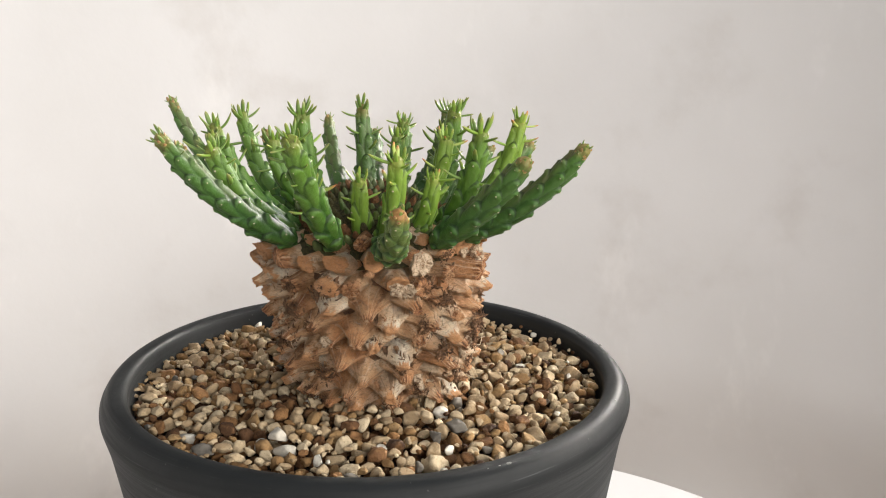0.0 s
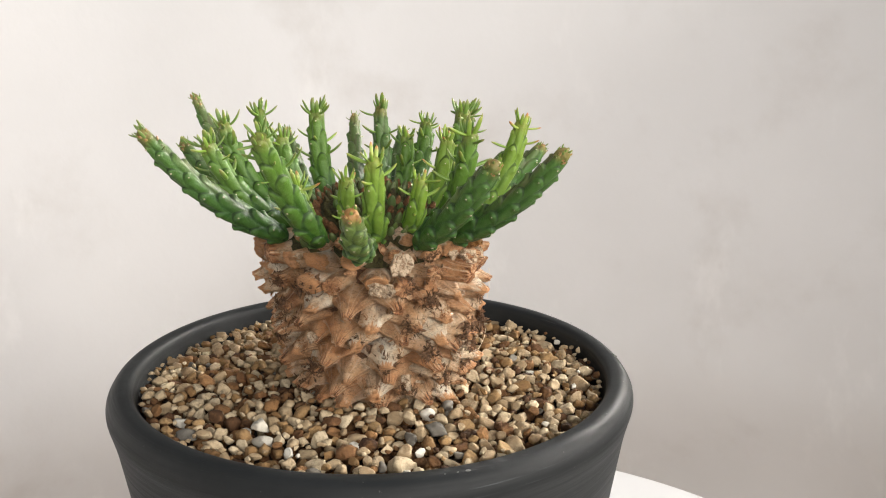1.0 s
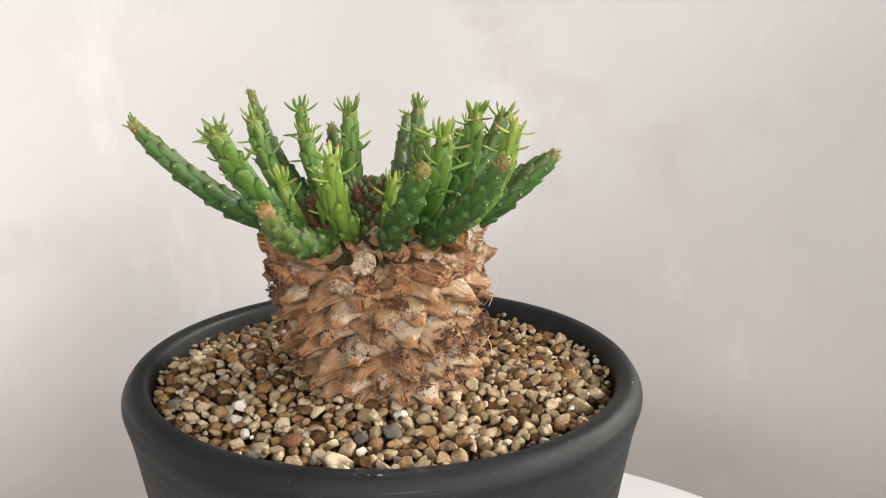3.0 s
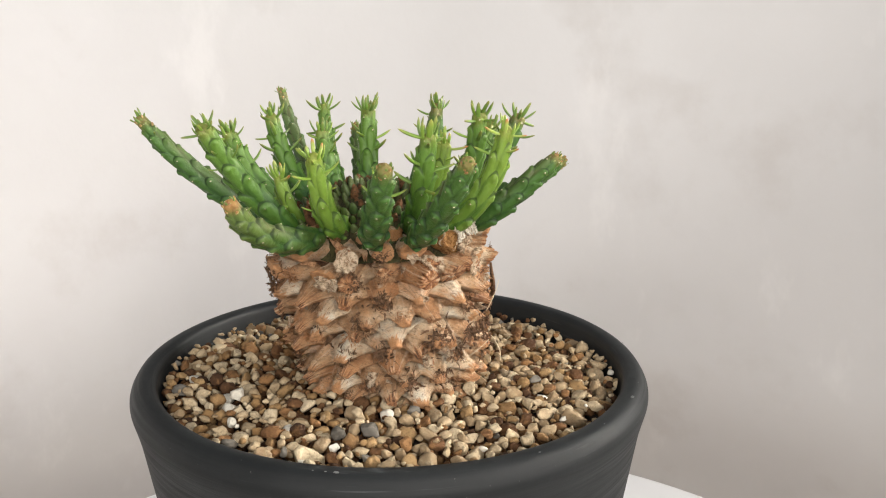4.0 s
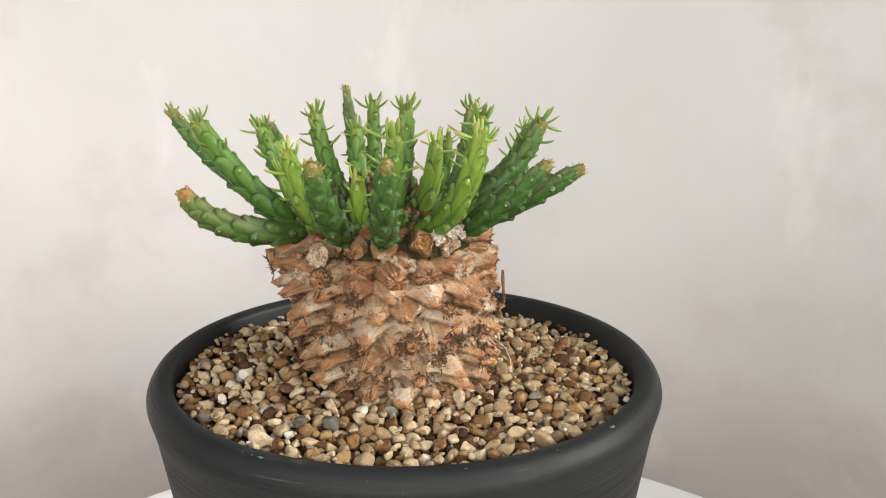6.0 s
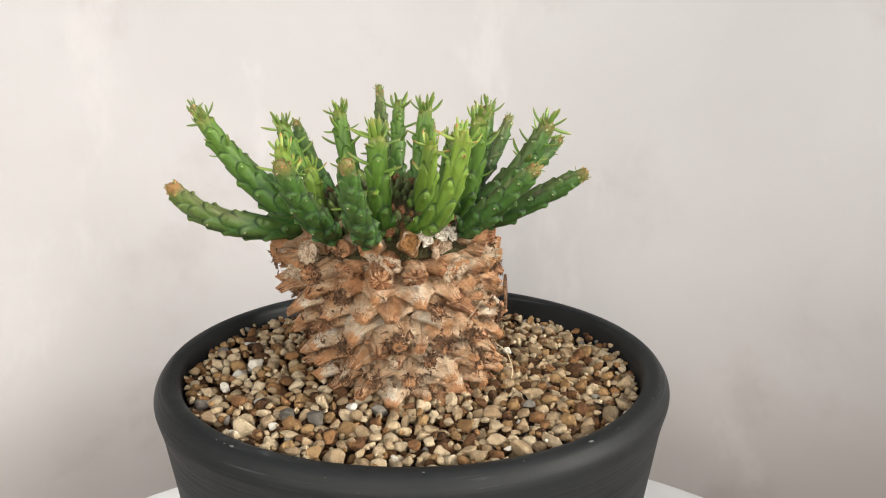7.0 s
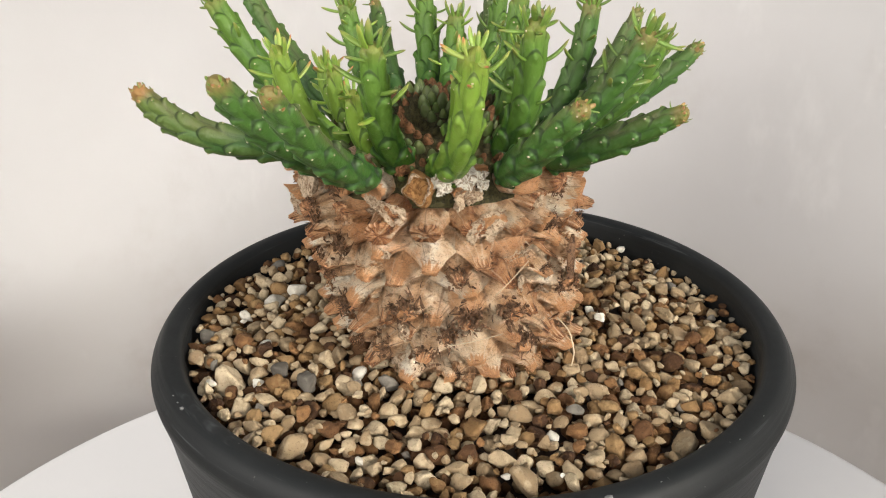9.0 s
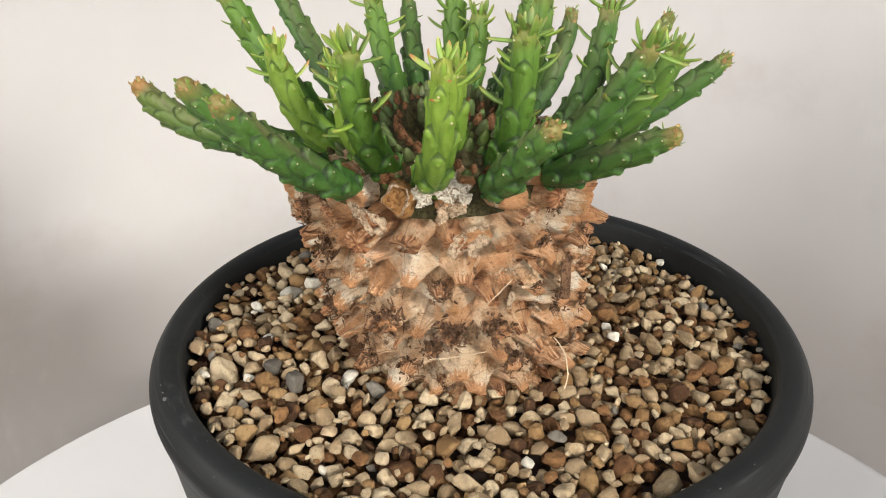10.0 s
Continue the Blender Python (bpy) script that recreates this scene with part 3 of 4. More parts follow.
def facing(az, r, z, size, spin, out=1.0, rise=0.0):
    """A pose on the trunk that looks outwards, for bits that grow there; az from +x in radians."""
    d = Vector((math.cos(az), math.sin(az), rise)).normalized()
    q = d.to_track_quat("Z", "Y").to_matrix().to_4x4()
    lx, ly = lean(z)
    return Matrix.Translation((r * math.cos(az) + lx, r * math.sin(az) + ly, z)) @ q @ Matrix.Rotation(spin, 4, "Z") @ Matrix.Diagonal((size, size, size * out, 1))


def scale_mesh(seed, base_w, base_h, tip_w, tip_h, reach, droop, taper):
    """One leaf base of the trunk, looking along z: a wide smooth lozenge that rises to a blunt, torn, drooping nose."""
    r = np.random.RandomState(seed)
    rows, cols = 24, 60
    t = np.linspace(0, 1, rows)[:, None]
    a = np.linspace(0, 2 * np.pi, cols, endpoint=False)
    ca, sa = np.cos(a), np.sin(a)
    loz = 1 / (np.abs(ca) ** 1.15 + np.abs(sa) ** 1.15) ** (1 / 1.15)
    knob = 1 / (np.abs(ca) ** 2.4 + np.abs(sa) ** 2.4) ** (1 / 2.4)
    w = np.clip(t / 0.80, 0, 1)
    k = (1 - w) ** (taper * r.uniform(0.9, 1.15))
    cap = np.clip((t - 0.80) / 0.20, 0, 1)
    ring = np.stack([ca, sa, 0 * a], 1)
    fib = 0.55 * wavy(ring, 9, seed, 3) + 0.45 * wavy(ring, 24, seed + 1, 2)
    blob = 1 + 0.20 * wavy(ring, 2.2, seed + 2, 2)
    # the slope above the nose is long, the one below it short
    tall = np.where(sa > 0, 1.25, 0.80)
    x = (base_w * k * loz + tip_w * (1 - k) * knob * blob) * ca * (1 - cap)
    y = (base_h * tall * k * loz + tip_h * (1 - k) * knob * blob) * sa * (1 - cap)
    s = 1 + 0.11 * fib * (0.2 + 0.8 * w) * (1 - cap)
    x, y = x * s, y * s
    # the end is torn: it slants, its edge juts unevenly and its middle sinks or swells
    edge = np.exp(-(((t - 0.80) / 0.07) ** 2))
    slant = w**3 * (r.uniform(-0.5, 0.5) * x + r.uniform(0.1, 0.9) * y)
    z = reach * w**0.85 + slant + edge * 0.040 * wavy(ring, 6, seed + 3, 3) + r.uniform(-0.07, 0.05) * cap**0.7
    x, y = x + r.uniform(-0.10, 0.10) * w, y + (droop + r.uniform(-0.05, 0.05)) * w**2
    v = np.stack([x, y, z], -1).reshape(-1, 3)
    v += 0.022 * np.stack([wavy(v, 6, seed + 4, 2), wavy(v, 6, seed + 5, 2), wavy(v, 6, seed + 6, 2)], 1)
    v += 0.009 * np.stack([wavy(v, 28, seed + 7, 3), wavy(v, 28, seed + 8, 3), wavy(v, 28, seed + 9, 3)], 1) * (0.35 + np.repeat(w, cols)[:, None])
    torn = 0.5 + 0.6 * wavy(v, 30, seed + 10, 3)
    stripe = np.clip(0.5 + 0.5 * wavy(ring, 17, seed + 8, 3) + 0.0 * t, 0, 1).ravel() * (1 - np.repeat(cap, cols)) + np.clip(torn, 0, 1) * np.repeat(cap, cols)
    point = smooth01((w - 0.70 + 0.2 * fib) / 0.30)
    attrs = {"core": np.zeros(rows * cols), "point": (point + 0 * a).ravel(), "ray": stripe}
    return mesh_of("scale", v, grid_faces(rows, cols), BARK, attrs=attrs)


def trunk_scales():
    high = [scale_mesh(400 + k, 0.47, 0.39, 0.21 + 0.03 * (k % 3), 0.17 + 0.02 * (k % 3), 0.64 + 0.06 * (k % 3), -0.04, 2.0) for k in range(10)]
    low = [scale_mesh(420 + k, 0.70, 0.42, 0.10 + 0.03 * (k % 3), 0.075 + 0.02 * (k % 2), 0.56 + 0.05 * (k % 4), -0.19, 1.30) for k in range(14)]
    for k, (sa, sz, size, rnd, stray, mark) in enumerate(SCALES):
        if not 0.106 < sz < 0.1690:
            continue
        mesh = high[k % 10] if sz > 0.1545 else low[k % 14]
        s = 0.0100 * (0.84 + 0.24 * size) * min(1.0, 0.74 + (sz - 0.108) * 20) * (0.66 if sz > 0.1635 else 1.0)
        m = facing(sa, float(trunk_radius(sz, sa)) - 0.0059, sz, s, 0.20 * stray, 0.98 + 0.36 * rnd, (0.25 if sz > 0.160 else 0.08) if sz > 0.1545 else -0.06)
        part("scale", mesh, plant, m=m)


trunk_scales()


def trunk_bits():
    stubs = [tuft_mesh("dry_stub", STUB, 20 + k) for k in range(5)]
    pale = [cup_mesh("pale_scar", PALE_CRUST, 40, 0.22, 0.3)] + [crumb_mesh("pale_scar", PALE_CRUST, 41 + k, 0.42) for k in range(5)]
    frayed = [tuft_mesh("frayed_scale", mat, 60 + k, 60, (0.16, 0.44)) for k, mat in enumerate((KNOB, KNOB, PALE_CRUST, KNOB, STUB))]
    for k, (sa, sz, size, rnd, stray, mark) in enumerate(SCALES):
        if not 0.110 < sz < 0.1645:
            continue
        reach = (0.68 if sz > 0.1545 else 0.58) * 0.0100 * (0.84 + 0.24 * size) * (0.98 + 0.36 * rnd) * min(1.0, 0.74 + (sz - 0.108) * 20)
        r = float(trunk_radius(sz, sa)) - 0.0059 + reach
        sz = sz + (0.0002 if sz > 0.1545 else -0.0015)
        s = 0.0044 * RNG.uniform(0.75, 1.25)
        spin = RNG.rand() * 6.28
        high = sz > 0.1475
        # the crusts crowd between these bearings
        share = 0.26 if -1.3 < (sa + math.pi) % (2 * math.pi) - math.pi < 0.7 else 0.12
        if mark == 0 and 0.34 < rnd < 0.72:
            part("frayed_scale", frayed[k % 5], plant, m=facing(sa, r - 0.0010, sz, s * 0.80, spin, 0.62, -0.1))
        if mark == 1 or (mark == 0 and rnd < 0.08 and sz > 0.130) or (mark == 0 and high and rnd < share):
            part("pale_scar", pale[k % 6], plant, m=facing(sa, r - 0.0003, sz, (0.0064 if mark == 1 else s * 0.95) * RNG.uniform(0.8, 1.2), spin, 0.5, 0.15) @ Matrix.Diagonal((RNG.uniform(0.55, 0.85), 1.0, 1.0, 1.0)))
        elif mark == 2 or (mark == 0 and rnd < 0.34):
            part("dry_stub", stubs[k % 5], plant, m=facing(sa, r + 0.0002, sz, s * (1.25 if mark else 0.95), spin, 0.8, 0.05))


trunk_bits()


def flake_mesh(name, mat, seed):
    """A torn papery chip of bark about 1 long: a curled sheet with a little thickness and a ragged end."""
    r = np.random.RandomState(seed)
    rows, cols = 7, 6
    t, u = [g.ravel() for g in np.meshgrid(np.linspace(0, 1, rows), np.linspace(-1, 1, cols), indexing="ij")]
    wide = r.uniform(0.18, 0.34) * (1 - 0.55 * t**2)
    end = 1 + 0.22 * np.repeat(t[::cols][:rows], cols) * np.tile(r.randn(cols), rows)
    bend, curl = r.uniform(0.2, 0.8), r.uniform(-0.35, 0.35)
    front = np.stack([wide * u + 0.05 * np.sin(5 * t + seed), t * end, bend * t**2 * 0.6 + curl * u**2 * 0.5], 1)
    back = front - np.array([0, 0, 0.06])
    f = grid_faces(rows, cols, wrap=False)
    ring = list(range(cols)) + [k * cols + cols - 1 for k in range(1, rows)] + [rows * cols - 1 - k for k in range(1, cols)] + [k * cols for k in range(rows - 2, 0, -1)]
    n = rows * cols
    side = [[a, b, b + n, a + n] for a, b in zip(ring, ring[1:] + ring[:1])]
    at = {"point": np.tile(t, 2) * 0.7, "core": np.zeros(2 * n), "ray": np.clip(0.5 + 0.4 * np.sin(9 * np.tile(u, 2) + seed), 0, 1)}
    return mesh_of(name, np.vstack([front, back]), np.vstack([f, f[:, ::-1] + n, side]), mat, smooth=False, attrs=at)


def bark_flakes():
    """Loose torn chips that stick out between the scales."""
    rng = np.random.RandomState(29)
    kinds = [flake_mesh("bark_flake", mat, 700 + k) for k, mat in enumerate((BARK, BARK, KNOB, PALE_CRUST, STUB, BARK, KNOB, BARK))]
    for k in range(230):
        z = rng.uniform(0.116, 0.166)
        az = rng.uniform(-math.pi, math.pi)
        r = float(trunk_radius(z, az)) - rng.uniform(0.0018, 0.0032)
        s = rng.uniform(0.0022, 0.0044)
        part("bark_flake", kinds[rng.randint(8)], plant, m=facing(az, r, z, s, rng.uniform(0, 6.28), 1.0, 0.1) @ Matrix.Rotation(rng.uniform(0.2, 0.9), 4, "X"))


bark_flakes()


def cut_stub():
    """A short arm that was cut off: green sides, a cupped brown face, a cream rim, and white dried sap beside it."""
    at = Vector((0.0214, -0.0086, 0.1655)) - PLANT
    d = Vector((at.x, at.y, 0.010)).normalized()
    place = Matrix.Translation(at - d * 0.0050) @ d.to_track_quat("Z", "Y").to_matrix().to_4x4() @ Matrix.Rotation(0.5, 4, "Z") @ Matrix.Diagonal((0.66, 0.80, 0.70, 1))
    def uneven(v):
        ang = np.arctan2(v[:, 1], v[:, 0])
        return v * np.stack([1 + 0.13 * np.cos(4 * ang + 0.6) + 0.08 * np.sin(3 * ang), 1 + 0.13 * np.cos(4 * ang + 0.6) + 0.08 * np.sin(2 * ang), 1 + 0 * ang], 1)

    side = dense(rounded([(0.0, 0.0), (0.0040, 0.0002), (0.0045, 0.0040), (0.0040, 0.0072), (0.0037, 0.0074)], 0.0008), 0.0004)
    v, f = lathe(side, 40)
    v = v * (1 + 0.05 * wavy(v, 700, 71, 2))[:, None]
    ob = part("cut_stub", mesh_of("cut_stub", uneven(v), f, CUT_FACE, attrs={"along": np.full(len(v), 0.4), "seam": np.full(len(v), 0.6)}), plant, "short cut-off arm with a brown hollow face", place)
    rim = [(0.0039, 0.0068), (0.0039, 0.0076), (0.0036, 0.0078), (0.0034, 0.0072)]
    v, f = lathe(dense(rim, 0.0004), 40)
    v = v + 0.0011 * np.stack([wavy(v, 600, 72, 3), wavy(v, 600, 73, 3), wavy(v, 700, 74, 3)], 1)
    part("cut_rim", mesh_of("cut_rim", uneven(v), f, PALE_CRUST), ob)
    v, f = lathe(dense([(0.0034, 0.0076), (0.0028, 0.0066), (0.0014, 0.0062), (0.0001, 0.0064)], 0.0004), 40)
    v = v + 0.0003 * np.outer(wavy(v, 1100, 75, 2), [0, 0, 1])
    part("cut_face", mesh_of("cut_face", uneven(v), f, CUT_FACE), ob)
    blob = [crumb_mesh("dried_sap", RESIN, 81 + k, 0.5) for k in range(2)]
    for k, (x, y, z, s) in enumerate(((0.0218, -0.0040, 0.1660, 0.0045), (0.0210, 0.0010, 0.1680, 0.0070), (0.0212, 0.0045, 0.1665, 0.0042))):
        lx, ly = lean(z)
        az = math.atan2(y - PLANT.y - ly, x - PLANT.x - lx)
        part("dried_sap", blob[k % 2], plant, m=facing(az, math.hypot(x - PLANT.x - lx, y - PLANT.y - ly) - 0.0006, z, 0.80 * s, k * 1.3, 0.30, 0.3))


cut_stub()


def strand(name, points, radius, mat, label, parent):
    """A thin dry strand along a smooth line of points."""
    cu = bpy.data.curves.new(name, "CURVE")
    cu.dimensions, cu.bevel_depth, cu.bevel_resolution, cu.resolution_u = "3D", radius, 2, 8
    sp = cu.splines.new("NURBS")
    sp.points.add(len(points) - 1)
    for p, q in zip(sp.points, points):
        p.co = (*(Vector(q) - PLANT), 1)
    sp.use_endpoint_u, sp.order_u = True, 3
    tmp = bpy.data.objects.new(name, cu)
    me = bpy.data.meshes.new_from_object(tmp)
    bpy.data.objects.remove(tmp)
    me.materials.clear()
    me.materials.append(mat)
    part(name, me, parent, label)


strand("dry_root", [(0.0108, 0.0240, 0.1290), (0.0135, 0.0262, 0.1275), (0.0152, 0.0268, 0.1240), (0.0162, 0.0270, 0.1222), (0.0165, 0.0263, 0.1195)], 0.00014, DRY_FIBRE, "thin pale dry root", plant)
strand("dry_hair", [(0.0232, 0.0072, 0.1420), (0.0240, 0.0108, 0.1460), (0.0232, 0.0139, 0.1495)], 0.00008, DRY_FIBRE, "fine pale hair", plant)
strand("dry_hair", [(0.0215, -0.0027, 0.1297), (0.0232, 0.0030, 0.1312), (0.0228, 0.0091, 0.1326)], 0.00008, DRY_FIBRE, "fine pale hair", plant)
for k in range(5):
    strand("dry_twig", [(0.0150 - 0.0006 * k, 0.0246 + 0.0004 * k, 0.1410 - 0.0004 * k), (0.0152 - 0.0005 * k, 0.0248 + 0.0004 * k, 0.1450), (0.0142 - 0.0003 * k, 0.0246 + 0.0003 * k, 0.1480 + 0.0006 * k)], 0.00042, STUB, "dark dry twig shred", plant)

# ---- the arms ----
# tip (x, y, z from the stool's centre), base's distance from the trunk's axis, base's height, bow, thickness at base and tip, skin, leaves, size of leaves
ARMS = [
    ((-0.0556, -0.0455, 0.1970), 0.024, 0.1655, 0.24, 4.4, 2.7, "old", 8, 0.8),
    ((-0.0255, -0.0500, 0.1970), 0.023, 0.1655, 0.20, 4.3, 2.7, "mid", 9, 1.1),
    ((-0.0012, -0.0640, 0.1825), 0.024, 0.1665, 0.68, 4.5, 2.9, "old", 0, 0.5),
    ((-0.0015, -0.0350, 0.1900), 0.019, 0.1660, 0.70, 3.9, 2.3, "new", 7, 1.4),
    ((0.0290, -0.0450, 0.1905), 0.025, 0.1655, 0.20, 4.6, 3.2, "old", 0, 0.5),
    ((0.0448, -0.0348, 0.1922), 0.026, 0.1655, 0.26, 4.5, 2.9, "old", 0, 0.5),
    ((0.0205, -0.0165, 0.1945), 0.019, 0.1660, 0.70, 3.6, 2.7, "mid", 8, 1.6),
    ((0.0080, -0.0200, 0.1825), 0.017, 0.1660, 0.70, 3.0, 2.2, "new", 6, 1.2),
    ((-0.0111, -0.0235, 0.1828), 0.018, 0.1660, 0.70, 3.0, 2.2, "new", 6, 1.2),
    ((0.0330, 0.0010, 0.1955), 0.021, 0.1650, 0.50, 4.0, 2.5, "new", 7, 1.4),
    ((0.0389, 0.0194, 0.1860), 0.025, 0.1650, 0.08, 4.6, 2.9, "old", 4, 0.5),
    ((0.0290, 0.0422, 0.1815), 0.026, 0.1655, 0.06, 4.4, 2.7, "old", 3, 0.4),
    ((0.0121, 0.0027, 0.1905), 0.012, 0.1680, 0.70, 3.4, 2.4, "new", 7, 1.3),
    ((0.0155, 0.0155, 0.1975), 0.019, 0.1660, 0.60, 3.8, 2.7, "mid", 8, 1.5),
    ((0.0151, 0.0387, 0.1945), 0.022, 0.1660, 0.22, 4.2, 3.0, "old", 6, 1.5),
    ((-0.0128, 0.0347, 0.1970), 0.022, 0.1650, 0.60, 4.2, 2.7, "old", 9, 1.4),
    ((0.0004, 0.0469, 0.1910), 0.022, 0.1650, 0.45, 3.9, 2.5, "mid", 8, 1.2),
    ((-0.0015, 0.0165, 0.1895), 0.011, 0.1680, 0.70, 3.2, 2.4, "mid", 7, 1.2),
    ((-0.0245, 0.0500, 0.1920), 0.023, 0.1650, 0.45, 3.8, 2.4, "old", 4, 0.6),
    ((-0.0305, 0.0224, 0.1965), 0.020, 0.1650, 0.65, 4.0, 2.7, "mid", 9, 1.5),
    ((-0.0479, 0.0209, 0.1965), 0.022, 0.1650, 0.50, 3.6, 2.1, "mid", 8, 1.4),
    ((-0.0690, 0.0230, 0.2003), 0.025, 0.1655, 0.48, 4.2, 2.1, "old", 4, 0.6),
    ((-0.0424, 0.0300, 0.1895), 0.023, 0.1650, 0.50, 3.6, 2.6, "old", 3, 0.5),
    ((-0.0374, 0.0076, 0.1900), 0.013, 0.1680, 0.60, 3.4, 2.5, "mid", 7, 1.3),
    ((-0.0527, 0.0012, 0.1945), 0.021, 0.1650, 0.42, 4.2, 2.5, "mid", 9, 1.4),
    ((-0.0597, -0.0113, 0.1905), 0.024, 0.1655, 0.28, 4.2, 2.4, "old", 4, 0.6),
    ((-0.0495, -0.0195, 0.1915), 0.020, 0.1655, 0.40, 4.0, 2.6, "mid", 10, 1.4),
    ((-0.0096, 0.0600, 0.1860), 0.025, 0.1655, 0.22, 4.2, 2.6, "old", 4, 0.6),
    ((-0.0234, -0.0258, 0.1810), 0.019, 0.1655, 0.50, 2.6, 1.9, "new", 8, 1.4),
]
# some arms grow from beside the line on which their tips lie (radians)
TWIST = {4: -0.08, 6: 0.08, 9: -0.20}
BURNT = 2  # one short curled arm has scorched to orange-brown at its tip
SKIN = {"old": GREEN_OLD, "mid": GREEN_MID, "new": GREEN_NEW}


LEAVES = {"stub": [leaf_mesh("leaf_base", LEAF_TAN, 0.1), leaf_mesh("leaf_base", LEAF_GREEN, 0.2)], "old": [leaf_mesh("leaf", LEAF_GREEN, c) for c in (0.1, 0.3)], "mid": [leaf_mesh("leaf", LEAF_GREEN, c) for c in (0.05, 0.25, 0.4)] + [leaf_mesh("leaf", LEAF_LIME, 0.15)],
          "new": [leaf_mesh("leaf", LEAF_LIME, c) for c in (0.05, 0.2, 0.35)] + [leaf_mesh("leaf", LEAF_RED, 0.2)]}


def arm(k, tip, base_r, base_z, bow, r0, r1, skin, leaves, leaf_size):
    rng = np.random.RandomState(100 + k)
    tip = np.array(tip) - np.array(PLANT)
    heart = np.array([*lean(0.163), 0.0])
    bow = bow if bow > 0.60 or base_r > 0.0225 else min(0.72, bow + 0.15)
    az = math.atan2(tip[1] - heart[1], tip[0] - heart[0])
    foot = az + TWIST.get(k, 0.0)
    base = np.array([base_r * math.cos(foot), base_r * math.sin(foot), base_z])
    base[:2] *= 1.10 if base_r > 0.0225 else 0.92
    base = base + heart
    side = np.array([-math.sin(az), math.cos(az), 0]) * rng.uniform(-0.0016, 0.0016)
    span = tip - base
    mid = base + span * np.array([0.5 + 0.45 * bow, 0.5 + 0.45 * bow, 0.5 - 0.55 * bow]) + side
    length = np.linalg.norm(mid - base) + np.linalg.norm(tip - mid)
    length = 0.5 * (length + np.linalg.norm(span))
    inner = 1.0 if base_r < 0.0225 else 0.87
    r0, r1 = 0.89 * inner * r0 / 1000, (0.84 if skin == "old" else 0.98) * r1 / 1000
    rows, cols = max(130, int(length / 0.00021)), 80
    u = np.linspace(0, 1, rows)[:, None]
    spine = (1 - u) ** 2 * base + 2 * u * (1 - u) * mid + u**2 * tip
    tang = 2 * (1 - u) * (mid - base) + 2 * u * (tip - mid)
    tang /= np.linalg.norm(tang, axis=1)[:, None]
    across = np.tile([math.sin(az), -math.cos(az), 0.0], (rows, 1))
    across -= tang * (across * tang).sum(1)[:, None]
    across /= np.linalg.norm(across, axis=1)[:, None]
    above = np.cross(across, tang)
    rad = r0 * (1 - 0.15 * np.cos(np.pi * np.clip(u * 3, 0, 1))) * (1 - u) + r1 * u
    rad = rad * np.sqrt(np.clip(1 - ((u - 0.955) / 0.045).clip(0) ** 2, 0.02, 1)) * np.sqrt(np.clip(1 - ((0.10 - u) / 0.10).clip(0) ** 2, 0.04, 1)) * (1 - (0.22 if leaf_size > 1 else 0.34) * smooth01((u - 0.80) / 0.20))
    phi = np.linspace(0, 2 * np.pi, cols, endpoint=False)
    S, F, RR = [g.ravel() for g in (u * length + 0 * phi, phi + 0 * u, rad + 0 * phi)]
    # overlapping teardrop tubercles in a spiral; each ends in a raised round lip that carries the leaf scar
    n, pitch = (5 if r0 > 0.0034 else 4), (0.0064 if skin == "old" else 0.0070 if skin == "mid" else 0.0092)
    h1, h2, nub, line = np.full(len(S), -9.0), np.full(len(S), -9.0), np.zeros(len(S)), np.zeros(len(S))
    dots, cells = [], []
    s0, turn, i = -pitch, rng.rand() * 6.28, 0
    while s0 < length + pitch:
        step = pitch * (1.0 - 0.42 * smooth01(np.array([(s0 / length - 0.62) / 0.38]))[0])
        p0 = turn + 2.39996 * i + 0.06 * rng.randn()
        d = (F - p0 + np.pi) % (2 * np.pi) - np.pi
        x, y = d * n / (2 * np.pi), (S - s0) / step
        near = np.flatnonzero((y > -1.8) & (y < 0.5) & (np.abs(x) < 0.85))
        xx, yy = x[near], y[near]
        lip = yy + 1.25 * xx**2
        h = 1 + 0.50 * np.minimum(yy, 0) - 1.7 * xx**2 - (np.clip(lip, 0, None) / 0.075) ** 2
        o1, o2 = h1[near], h2[near]
        h2[near] = np.where(h > o1, o1, np.maximum(o2, h))
        h1[near] = np.maximum(o1, h)
        nub[near] = np.maximum(nub[near], np.exp(-((xx / 0.15) ** 2) - ((yy + 0.13) / 0.10) ** 2))
        cells.append((near, xx, lip))
        uu = (s0 - 0.13 * step) / length
        if 0.05 < uu < 0.97:
            dots.append((uu, p0))
        s0, i = s0 + step / n, i + 1
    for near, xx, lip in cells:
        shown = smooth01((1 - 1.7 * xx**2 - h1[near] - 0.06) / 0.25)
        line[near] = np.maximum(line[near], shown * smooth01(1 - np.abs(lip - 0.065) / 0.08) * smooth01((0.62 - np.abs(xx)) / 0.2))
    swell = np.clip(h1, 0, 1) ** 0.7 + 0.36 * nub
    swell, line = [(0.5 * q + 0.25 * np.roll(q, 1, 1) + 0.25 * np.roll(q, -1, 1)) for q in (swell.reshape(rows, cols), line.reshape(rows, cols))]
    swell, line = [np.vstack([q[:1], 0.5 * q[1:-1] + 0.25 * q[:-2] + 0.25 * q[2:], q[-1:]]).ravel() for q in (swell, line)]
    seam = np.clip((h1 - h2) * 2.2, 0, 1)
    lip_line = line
    deep = 0.42 if skin == "old" else 0.45 if skin == "mid" else 0.44
    relief = RR * deep * (swell - 0.72)
    flush = (0.2 + 0.6 * rng.rand()) * (skin == "old") * smooth01((np.sin(F) + 0.1) / 0.8) * smooth01((S / length - 0.2) / 0.4)
